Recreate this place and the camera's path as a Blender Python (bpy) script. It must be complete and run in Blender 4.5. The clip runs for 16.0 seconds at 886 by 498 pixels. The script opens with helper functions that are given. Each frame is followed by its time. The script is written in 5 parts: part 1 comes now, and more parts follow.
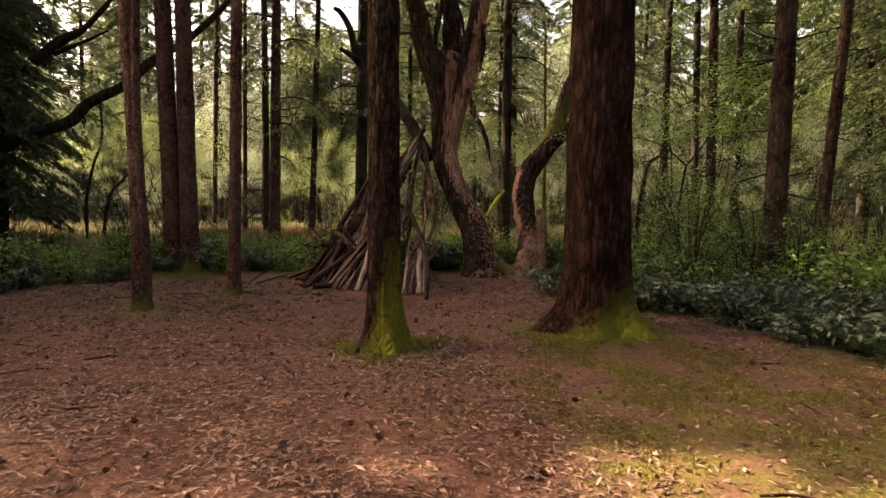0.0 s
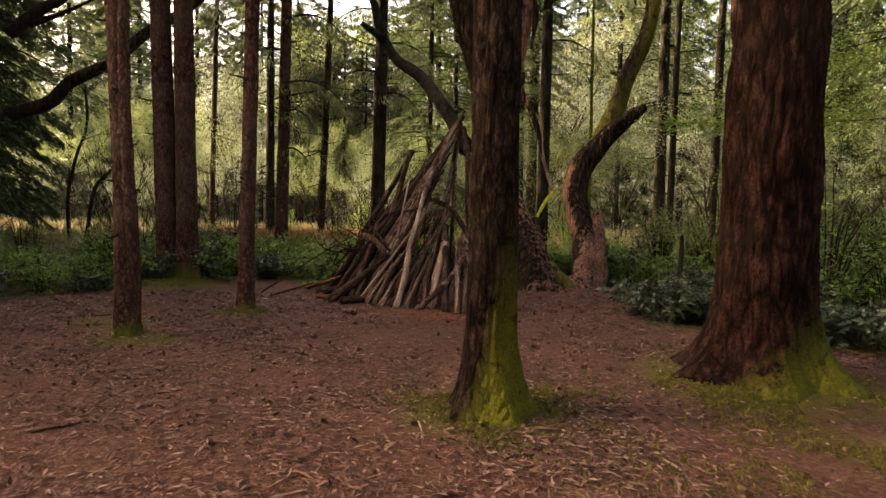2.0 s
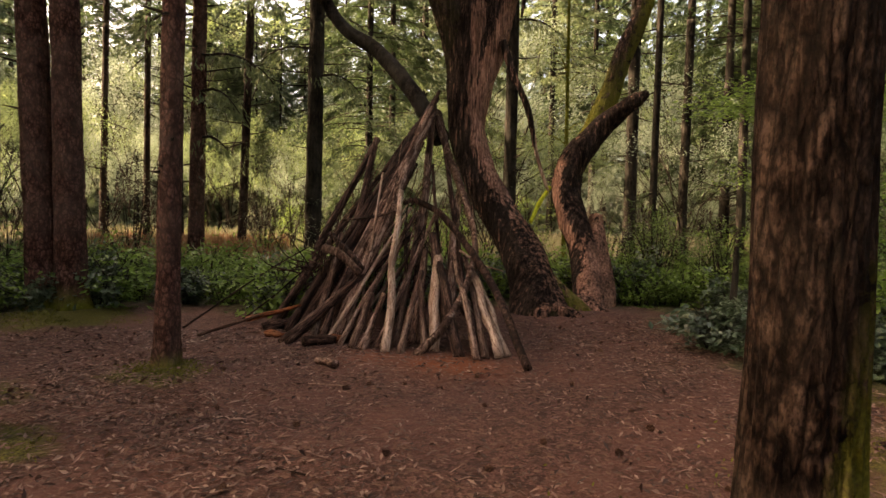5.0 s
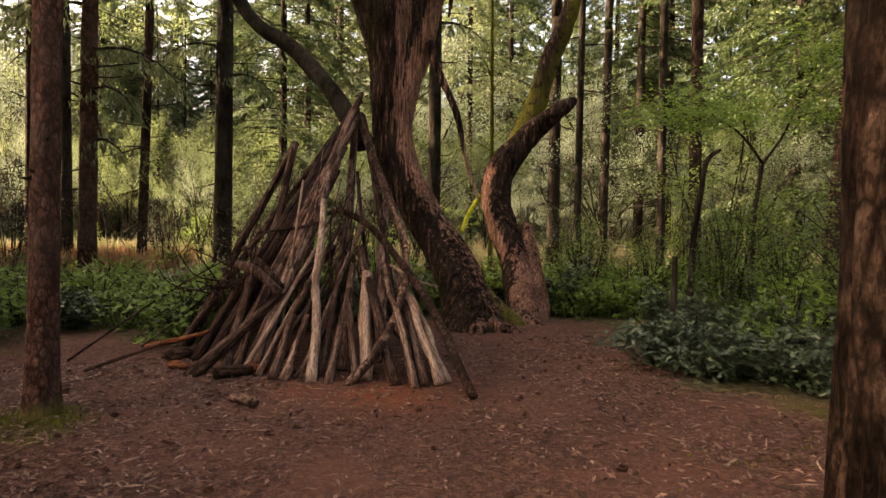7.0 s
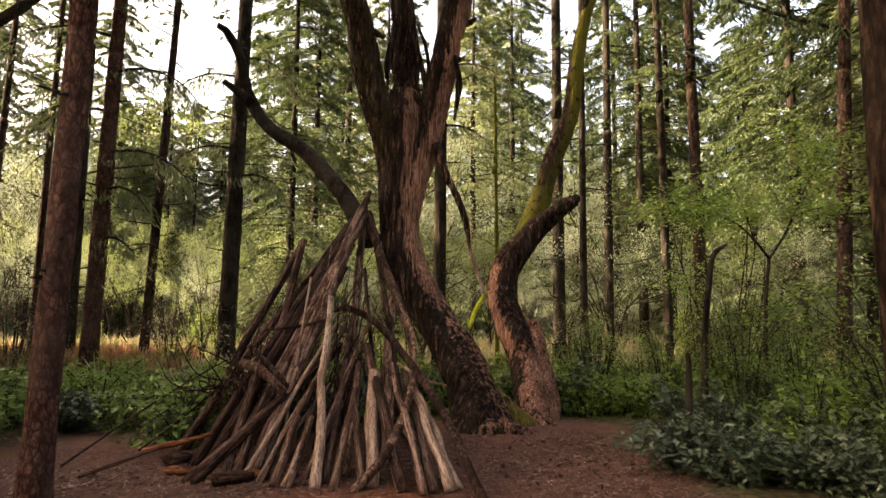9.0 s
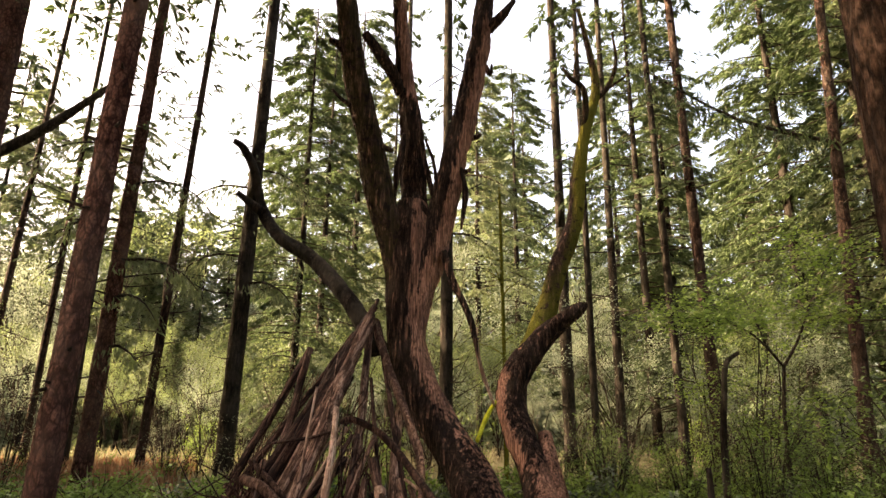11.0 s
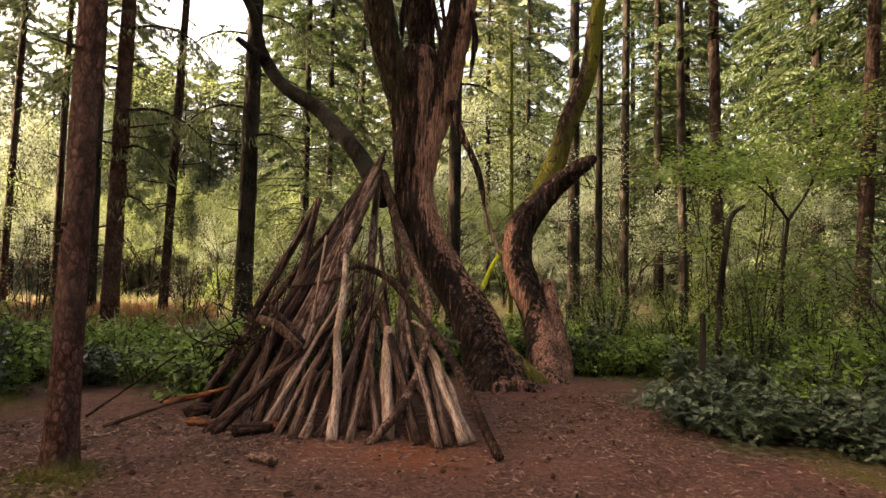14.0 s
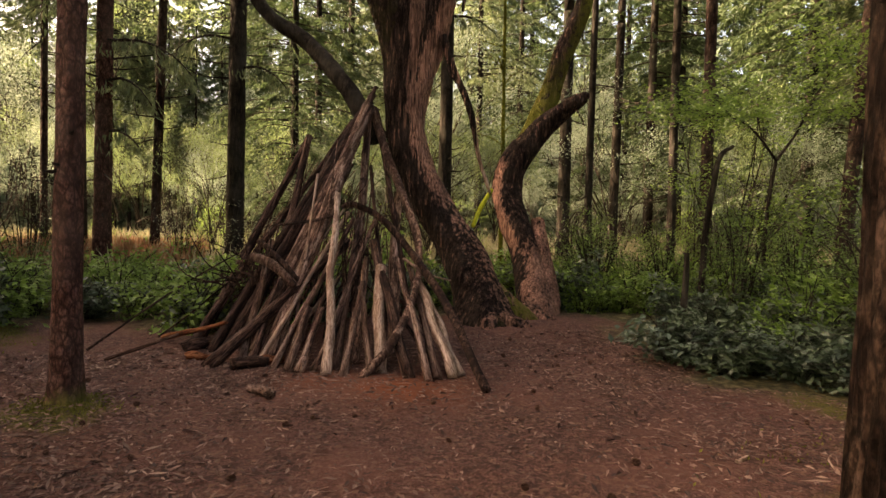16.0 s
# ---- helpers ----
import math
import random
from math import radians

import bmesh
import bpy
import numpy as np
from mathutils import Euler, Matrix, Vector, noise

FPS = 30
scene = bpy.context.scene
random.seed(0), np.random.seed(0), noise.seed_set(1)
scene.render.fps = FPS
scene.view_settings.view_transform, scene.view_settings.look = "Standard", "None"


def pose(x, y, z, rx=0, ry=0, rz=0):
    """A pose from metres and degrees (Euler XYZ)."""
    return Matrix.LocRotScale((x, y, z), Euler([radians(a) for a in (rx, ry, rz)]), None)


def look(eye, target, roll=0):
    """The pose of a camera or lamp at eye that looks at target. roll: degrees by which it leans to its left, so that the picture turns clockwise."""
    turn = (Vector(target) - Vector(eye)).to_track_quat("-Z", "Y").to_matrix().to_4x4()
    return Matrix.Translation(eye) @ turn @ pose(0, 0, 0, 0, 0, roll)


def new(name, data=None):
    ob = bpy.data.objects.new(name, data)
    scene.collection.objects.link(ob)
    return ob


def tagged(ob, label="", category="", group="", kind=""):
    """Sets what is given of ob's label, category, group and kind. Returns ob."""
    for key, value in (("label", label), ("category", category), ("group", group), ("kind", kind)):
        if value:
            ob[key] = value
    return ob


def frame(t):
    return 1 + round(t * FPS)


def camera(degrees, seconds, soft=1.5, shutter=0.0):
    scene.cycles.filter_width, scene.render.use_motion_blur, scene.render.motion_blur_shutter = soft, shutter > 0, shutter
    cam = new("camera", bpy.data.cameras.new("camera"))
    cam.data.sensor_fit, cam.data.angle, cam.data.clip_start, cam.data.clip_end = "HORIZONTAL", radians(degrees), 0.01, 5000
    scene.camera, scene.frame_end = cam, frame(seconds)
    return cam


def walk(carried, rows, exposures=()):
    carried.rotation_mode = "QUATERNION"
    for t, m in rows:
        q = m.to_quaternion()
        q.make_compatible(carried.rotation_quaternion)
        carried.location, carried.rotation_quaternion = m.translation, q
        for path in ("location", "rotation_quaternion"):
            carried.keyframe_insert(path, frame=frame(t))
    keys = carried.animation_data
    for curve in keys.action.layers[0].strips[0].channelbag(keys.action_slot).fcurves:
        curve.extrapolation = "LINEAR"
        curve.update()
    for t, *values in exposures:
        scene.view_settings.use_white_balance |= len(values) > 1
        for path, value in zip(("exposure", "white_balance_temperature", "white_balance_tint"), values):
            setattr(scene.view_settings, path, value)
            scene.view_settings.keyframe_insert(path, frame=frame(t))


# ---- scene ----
cam = camera(70.5, 16.0, soft=1.5, shutter=0.2)
PATH = [
    (0, 0.046, -0.030, 1.499, 86.43, -0.40, 0.05),
    (0.5, -0.191, 0.522, 1.498, 86.53, -0.67, -0.39),
    (1, -0.443, 1.090, 1.498, 86.56, -0.75, -0.81),
    (1.5, -0.671, 1.633, 1.490, 86.69, -0.64, -0.58),
    (2, -0.980, 2.167, 1.430, 86.64, -1.16, -0.68),
    (2.5, -1.188, 2.632, 1.417, 86.81, -0.85, -0.70),
    (3, -1.442, 3.052, 1.505, 86.77, -1.08, -1.03),
    (5.3, -2.063, 4.949, 1.440, 87.07, -0.91, -11.91),
    (5.5, -2.086, 5.022, 1.450, 87.02, -0.73, -13.93),
    (6, -2.037, 5.191, 1.433, 86.94, -0.52, -17.03),
    (6.5, -2.047, 5.368, 1.467, 86.95, -0.68, -17.21),
    (7, -2.072, 5.464, 1.485, 87.82, -0.76, -16.95),
    (7.5, -2.088, 5.486, 1.481, 92.71, -0.62, -16.97),
    (8, -2.087, 5.484, 1.478, 93.17, -0.59, -16.88),
    (8.5, -2.097, 5.488, 1.476, 93.99, -0.66, -16.77),
    (9, -2.114, 5.517, 1.506, 96.48, -0.52, -16.64),
    (9.5, -2.123, 5.538, 1.499, 100.85, -0.51, -16.53),
    (10, -2.133, 5.546, 1.516, 103.70, -0.40, -16.36),
    (10.2, -2.162, 5.543, 1.534, 106.26, -0.27, -16.45),
    (12.3, -2.139, 5.501, 1.451, 103.72, -0.44, -15.59),
    (12.5, -2.123, 5.505, 1.433, 100.46, -0.62, -15.55),
    (13, -2.124, 5.528, 1.453, 94.69, -0.89, -15.60),
    (13.5, -2.121, 5.524, 1.456, 93.86, -0.96, -15.57),
    (14, -2.123, 5.526, 1.457, 93.08, -0.96, -15.41),
    (14.5, -2.128, 5.509, 1.429, 90.78, -1.11, -15.35),
    (15, -2.151, 5.487, 1.493, 89.33, -1.19, -15.68),
    (15.5, -2.162, 5.440, 1.519, 89.21, -1.08, -16.26),
    (16, -2.151, 5.425, 1.510, 87.11, -1.26, -16.24),
]
walk(cam, [(t, pose(x, y, z, rx, ry, rz)) for t, x, y, z, rx, ry, rz in PATH], exposures=((0, 2.5, 9700, 15), (3, 2.65, 9700, 15), (5.5, 2.7, 9700, 15), (9, 2.9, 9700, 15), (14.5, 3.0, 9700, 15), (16, 2.8, 9700, 15)))

# ---- light ----
SUN_EL, SUN_AZ = 36.0, -74.0   # degrees above the ground; degrees clockwise from straight ahead
world = bpy.data.worlds.new("sky")
scene.world = world
world.use_nodes = True
wn = world.node_tree.nodes
sky = wn.new("ShaderNodeTexSky")
sky.sky_type, sky.sun_disc = "NISHITA", False
sky.sun_elevation, sky.sun_rotation = radians(SUN_EL), radians(SUN_AZ)
sky.air_density, sky.dust_density, sky.ozone_density = 0.8, 6.0, 0.3
wn["Background"].inputs["Strength"].default_value = 0.15
world.node_tree.links.new(sky.outputs[0], wn["Background"].inputs["Color"])
sun = new("sun", bpy.data.lights.new("sun", "SUN"))
sun.data.energy, sun.data.angle, sun.data.color = 4.6, radians(0.6), (1.0, 0.91, 0.77)
_az, _el = radians(SUN_AZ), radians(SUN_EL)
sun.matrix_world = look((0, 0, 0), (-math.sin(_az) * math.cos(_el), -math.cos(_az) * math.cos(_el), -math.sin(_el)))

# ---- materials ----


def ramp(nt, fac, stops):
    r = nt.nodes.new("ShaderNodeValToRGB")
    els = r.color_ramp.elements
    while len(els) < len(stops):
        els.new(0.5)
    for e, (p, c) in zip(els, stops):
        e.position, e.color = p, (*c, 1)
    nt.links.new(fac, r.inputs[0])
    return r.outputs[0]


def mixc(nt, fac, a, b, mode="MIX"):
    m = nt.nodes.new("ShaderNodeMix")
    m.data_type, m.blend_type = "RGBA", mode
    for sock, v in ((m.inputs[0], fac), (m.inputs[6], a), (m.inputs[7], b)):
        if isinstance(v, (int, float)):
            sock.default_value = v
        elif isinstance(v, tuple):
            sock.default_value = (*v, 1)
        else:
            nt.links.new(v, sock)
    return m.outputs[2]


def maths(nt, op, a, b=0.0):
    m = nt.nodes.new("ShaderNodeMath")
    m.operation = op
    m.use_clamp = op in ("MULTIPLY", "ADD")
    for sock, v in zip(m.inputs, (a, b)):
        if isinstance(v, (int, float)):
            sock.default_value = v
        else:
            nt.links.new(v, sock)
    return m.outputs[0]


def coords(nt, scale=(1, 1, 1), world_space=False):
    t = nt.nodes.new("ShaderNodeTexCoord")
    m = nt.nodes.new("ShaderNodeMapping")
    m.inputs["Scale"].default_value = scale
    if world_space:
        g = nt.nodes.new("ShaderNodeNewGeometry")
        nt.links.new(g.outputs["Position"], m.inputs[0])
    else:
        nt.links.new(t.outputs["Object"], m.inputs[0])
    return m.outputs[0]


def noise_tex(nt, vec, scale, detail=6, rough=0.6):
    n = nt.nodes.new("ShaderNodeTexNoise")
    n.inputs["Scale"].default_value, n.inputs["Detail"].default_value, n.inputs["Roughness"].default_value = scale, detail, rough
    nt.links.new(vec, n.inputs["Vector"])
    return n.outputs["Fac"]


def voronoi_tex(nt, vec, scale, feature="F1"):
    n = nt.nodes.new("ShaderNodeTexVoronoi")
    n.feature = feature
    n.inputs["Scale"].default_value = scale
    nt.links.new(vec, n.inputs["Vector"])
    return n.outputs["Distance"]


def material(name):
    m = bpy.data.materials.new(name)
    m.use_nodes = True
    return m, m.node_tree, m.node_tree.nodes["Principled BSDF"]


def bump(nt, b, height, strength, dist):
    n = nt.nodes.new("ShaderNodeBump")
    n.inputs["Strength"].default_value, n.inputs["Distance"].default_value = strength, dist
    nt.links.new(height, n.inputs["Height"])
    nt.links.new(n.outputs[0], b.inputs["Normal"])


def attribute(nt, name):
    a = nt.nodes.new("ShaderNodeAttribute")
    a.attribute_name = name
    return a.outputs["Fac"]


def bark(name, dark, mid, light, moss=(0.15, 0.15, 0.024), stretch=0.33, scale=10.0, bumps=0.9, mossy=1.0, bare=None, plate=1.3, pale=0.5):
    """Furrowed bark; the attribute moss says where moss grows, bare where the wood is stripped."""
    m, nt, b = material(name)
    vec = coords(nt, (1, 1, stretch))
    shake = nt.nodes.new("ShaderNodeTexNoise")
    shake.inputs["Scale"].default_value, shake.inputs["Detail"].default_value = scale * 0.9, 4
    nt.links.new(vec, shake.inputs["Vector"])
    vec = mixc(nt, 0.035, vec, shake.outputs["Color"], "ADD")
    fur = noise_tex(nt, vec, scale, 8, 0.65)
    plates = voronoi_tex(nt, vec, scale * plate, "DISTANCE_TO_EDGE")
    fine = noise_tex(nt, coords(nt, (1, 1, 0.5)), 70, 4)
    big = noise_tex(nt, coords(nt), 1.7, 3)
    col = ramp(nt, fur, ((0.36, dark), (0.47, mid), (0.62, light)))
    col = mixc(nt, ramp(nt, fine, ((0.42, (0.65,) * 3), (0.56, (0, 0, 0)))), col, dark)
    col = mixc(nt, ramp(nt, plates, ((0.0, (0.85,) * 3), (0.16, (0.0,) * 3))), col, dark)
    col = mixc(nt, ramp(nt, big, ((0.42, (0, 0, 0)), (0.7, (pale,) * 3))), col, tuple(0.5 * (a + c) for a, c in zip(light, (0.12, 0.11, 0.09))))
    height = maths(nt, "ADD", maths(nt, "MULTIPLY", fur, 0.5), maths(nt, "ADD", maths(nt, "MULTIPLY", fine, 0.15), maths(nt, "MULTIPLY", plates, 0.9)))
    if bare:
        grain = noise_tex(nt, coords(nt, (1, 1, 0.04)), 45, 5)
        wood = ramp(nt, grain, ((0.36, tuple(0.22 * c for c in bare)), (0.5, tuple(0.75 * c for c in bare)), (0.64, tuple(min(1, 1.5 * c) for c in bare))))
        wood = mixc(nt, ramp(nt, big, ((0.40, (0.55,) * 3), (0.58, (0, 0, 0)))), wood, mid)
        edge = maths(nt, "ADD", maths(nt, "MULTIPLY", attribute(nt, "bare"), 0.5), maths(nt, "MULTIPLY", fur, 1.2))
        col = mixc(nt, ramp(nt, edge, ((0.70, (0, 0, 0)), (0.82, (0.95,) * 3))), col, wood)
    patch = noise_tex(nt, coords(nt), 6.0, 6, 0.7)
    where = maths(nt, "MULTIPLY", attribute(nt, "moss"), maths(nt, "SUBTRACT", maths(nt, "MULTIPLY", patch, 2.1), 0.36))
    mosscol = ramp(nt, noise_tex(nt, coords(nt), 60, 3), ((0.3, tuple(0.45 * c for c in moss)), (0.7, moss)))
    col = mixc(nt, ramp(nt, where, ((0.30, (0, 0, 0)), (0.55, (mossy,) * 3))), col, mosscol)
    nt.links.new(col, b.inputs["Base Color"])
    b.inputs["Roughness"].default_value = 0.9
    b.inputs["Specular IOR Level"].default_value = 0.05
    bump(nt, b, height, bumps, 0.06)
    return m


def leafy(name, shades, gloss=0.45, through_light=0.35):
    """A leaf: varied from leaf to leaf, letting some light through."""
    m, nt, b = material(name)
    g = nt.nodes.new("ShaderNodeNewGeometry")
    o = nt.nodes.new("ShaderNodeObjectInfo")
    n = len(shades)
    col = ramp(nt, g.outputs["Random Per Island"], [(i / (n - 1), c) for i, c in enumerate(shades)])
    col = mixc(nt, maths(nt, "MULTIPLY", o.outputs["Random"], 0.45), col, shades[n // 2])
    col = mixc(nt, maths(nt, "MULTIPLY", noise_tex(nt, coords(nt), 40, 2), 0.25), col, tuple(0.6 * c for c in shades[0]))
    nt.links.new(col, b.inputs["Base Color"])
    b.inputs["Roughness"].default_value = gloss
    b.inputs["Specular IOR Level"].default_value = 0.35
    tr = nt.nodes.new("ShaderNodeBsdfTranslucent")
    nt.links.new(col, tr.inputs[0])
    mx = nt.nodes.new("ShaderNodeMixShader")
    mx.inputs[0].default_value = through_light
    nt.links.new(b.outputs[0], mx.inputs[1])
    nt.links.new(tr.outputs[0], mx.inputs[2])
    nt.links.new(mx.outputs[0], nt.nodes["Material Output"].inputs[0])
    return m


def woody(name, dark, mid, light, stretch=0.06, scale=28, rough=0.85, vary=0.5):
    """Weathered wood with grain along its own z, each piece a little different."""
    m, nt, b = material(name)
    o = nt.nodes.new("ShaderNodeObjectInfo")
    vec = coords(nt, (1, 1, stretch))
    grain = noise_tex(nt, vec, scale, 6, 0.7)
    col = ramp(nt, grain, ((0.38, dark), (0.49, mid), (0.62, light)))
    fine = noise_tex(nt, coords(nt, (1, 1, stretch * 2)), scale * 4, 4)
    col = mixc(nt, ramp(nt, fine, ((0.40, (0.8,) * 3), (0.52, (0, 0, 0)))), col, tuple(0.5 * c for c in dark))
    blot = noise_tex(nt, coords(nt, (1, 1, 0.35)), 7.0, 5)
    col = mixc(nt, ramp(nt, blot, ((0.50, (0, 0, 0)), (0.56, (0.75,) * 3))), col, tuple(0.75 * c for c in dark))
    col = mixc(nt, maths(nt, "MULTIPLY", o.outputs["Random"], vary), col, dark)
    nt.links.new(col, b.inputs["Base Color"])
    b.inputs["Roughness"].default_value = rough
    b.inputs["Specular IOR Level"].default_value = 0.08
    bump(nt, b, maths(nt, "ADD", grain, maths(nt, "MULTIPLY", blot, 0.3)), 1.0, 0.016)
    return m


FIR_BARK = bark("fir_bark", (0.009, 0.005, 0.004), (0.043, 0.023, 0.0175), (0.105, 0.063, 0.049), bumps=1.0)
PLATE_BARK = bark("plated_fir_bark", (0.002, 0.001, 0.0008), (0.029, 0.0165, 0.0122), (0.082, 0.051, 0.039), plate=0.85, pale=0.1, scale=16, stretch=0.36, bumps=1.0, moss=(0.17, 0.165, 0.025))
WOOD_BARK = bark("dark_far_bark", (0.006, 0.0042, 0.0035), (0.020, 0.0145, 0.0115), (0.046, 0.035, 0.028), scale=10, stretch=0.25, bumps=0.5)
RED_BARK = bark("red_fir_bark", (0.0045, 0.0022, 0.0018), (0.029, 0.0122, 0.0096), (0.078, 0.035, 0.027), pale=0.12, scale=11, stretch=0.28, plate=0.8, bumps=1.0)
POLE_BARK = bark("smooth_fir_bark", (0.022, 0.010, 0.008), (0.100, 0.044, 0.033), (0.185, 0.094, 0.074), scale=14, stretch=0.5, bumps=0.6)
FAR_BARK = bark("grey_bark", (0.009, 0.007, 0.0055), (0.028, 0.0205, 0.0165), (0.062, 0.048, 0.039), scale=10, stretch=0.2, bumps=0.5)
CEDAR_BARK = bark("cedar_bark", (0.006, 0.0034, 0.0028), (0.034, 0.020, 0.016), (0.105, 0.066, 0.053), pale=0.2, scale=17, stretch=0.13, bumps=1.0, bare=(0.42, 0.215, 0.155), moss=(0.20, 0.19, 0.038))
DEAD_TWIG = woody("dead_twig", (0.022, 0.016, 0.012), (0.05, 0.037, 0.028), (0.10, 0.08, 0.06))
STICK = woody("grey_stick", (0.030, 0.015, 0.011), (0.235, 0.128, 0.093), (0.52, 0.345, 0.27), vary=0.75)
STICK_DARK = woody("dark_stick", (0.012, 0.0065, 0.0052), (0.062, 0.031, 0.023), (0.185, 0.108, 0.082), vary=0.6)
STICK_PALE = woody("pale_stick", (0.22, 0.13, 0.092), (0.48, 0.32, 0.24), (0.62, 0.46, 0.37), vary=0.25)
RUST = woody("rotten_red_wood", (0.07, 0.022, 0.012), (0.26, 0.085, 0.038), (0.40, 0.17, 0.085), scale=18, vary=0.3)
YELLOW = woody("lichen_yellow", (0.34, 0.36, 0.03), (0.55, 0.57, 0.05), (0.68, 0.68, 0.10), vary=0.1)
CONE_BROWN = woody("cone_brown", (0.08, 0.04, 0.028), (0.19, 0.10, 0.068), (0.29, 0.165, 0.115), stretch=1, scale=60)
NEEDLES = leafy("needles", ((0.026, 0.045, 0.019), (0.05, 0.082, 0.032), (0.08, 0.115, 0.045), (0.06, 0.075, 0.035)), 0.6, 0.35)
# fresh needles lightened and blued to hold the haze of the wood behind
NEEDLES_HAZY_FRESH = leafy("hazy_fresh_needles", ((0.075, 0.10, 0.045), (0.125, 0.16, 0.075), (0.175, 0.21, 0.10), (0.12, 0.135, 0.07)), 0.6, 0.45)
SPRING = leafy("spring_leaf", ((0.12, 0.20, 0.04), (0.20, 0.31, 0.065), (0.28, 0.40, 0.10), (0.15, 0.26, 0.045)), 0.5, 0.5)
# spring leaf paled and greyed: distance haze is mixed into the colour
HAZED_SPRING = leafy("hazed_spring_leaf", ((0.18, 0.22, 0.15), (0.26, 0.31, 0.22), (0.315, 0.36, 0.27), (0.215, 0.28, 0.17)), 0.6, 0.45)
MID_SPRING = leafy("mid_spring_leaf", ((0.13, 0.18, 0.065), (0.20, 0.265, 0.10), (0.26, 0.32, 0.14), (0.16, 0.22, 0.08)), 0.55, 0.5)
# lighter and greyer than near leaves, so the colour carries the air's haze
HAZED_FAR_LEAF = leafy("hazed_far_leaf", ((0.13, 0.17, 0.11), (0.19, 0.24, 0.165), (0.25, 0.30, 0.22), (0.155, 0.20, 0.14)), 0.8, 0.4)
# bud leaf with the haze of the open wood tinted in
TWIGGY = leafy("hazed_bud_leaf", ((0.18, 0.205, 0.135), (0.265, 0.295, 0.20), (0.33, 0.35, 0.26), (0.21, 0.265, 0.15)), 0.7, 0.45)
SALAL = leafy("salal_leaf", ((0.020, 0.036, 0.016), (0.040, 0.068, 0.031), (0.070, 0.108, 0.052), (0.13, 0.165, 0.105)), 0.34, 0.12)
BRAMBLE = leafy("bramble_leaf", ((0.085, 0.15, 0.032), (0.145, 0.25, 0.05), (0.22, 0.34, 0.07), (0.12, 0.19, 0.05)), 0.45, 0.35)
DARK_LEAF = leafy("dark_bush_leaf", ((0.048, 0.085, 0.022), (0.095, 0.165, 0.038), (0.16, 0.26, 0.058), (0.08, 0.125, 0.038)), 0.45, 0.25)
STRAW = leafy("dry_grass", ((0.25, 0.215, 0.13), (0.35, 0.31, 0.19), (0.43, 0.385, 0.26), (0.25, 0.26, 0.13)), 0.8, 0.3)
FERN_RUST = leafy("dead_bracken", ((0.20, 0.095, 0.055), (0.30, 0.155, 0.09), (0.37, 0.215, 0.13), (0.19, 0.14, 0.07)), 0.8, 0.25)
CHIPS = leafy("needle_litter", ((0.035, 0.016, 0.013), (0.17, 0.085, 0.064), (0.37, 0.23, 0.175), (0.03, 0.014, 0.011), (0.23, 0.125, 0.092), (0.04, 0.019, 0.014), (0.26, 0.14, 0.105)), 0.8, 0.05)
MOSS = leafy("moss", ((0.065, 0.066, 0.011), (0.115, 0.112, 0.017), (0.18, 0.168, 0.027), (0.085, 0.09, 0.015)), 0.9, 0.2)
SALAL.node_tree.nodes["Principled BSDF"].inputs["Specular IOR Level"].default_value = 0.5


def cloud(nt, vec, scale):
    n = nt.nodes.new("ShaderNodeTexNoise")
    n.inputs["Scale"].default_value = scale
    nt.links.new(vec, n.inputs["Vector"])
    return n.outputs["Color"]


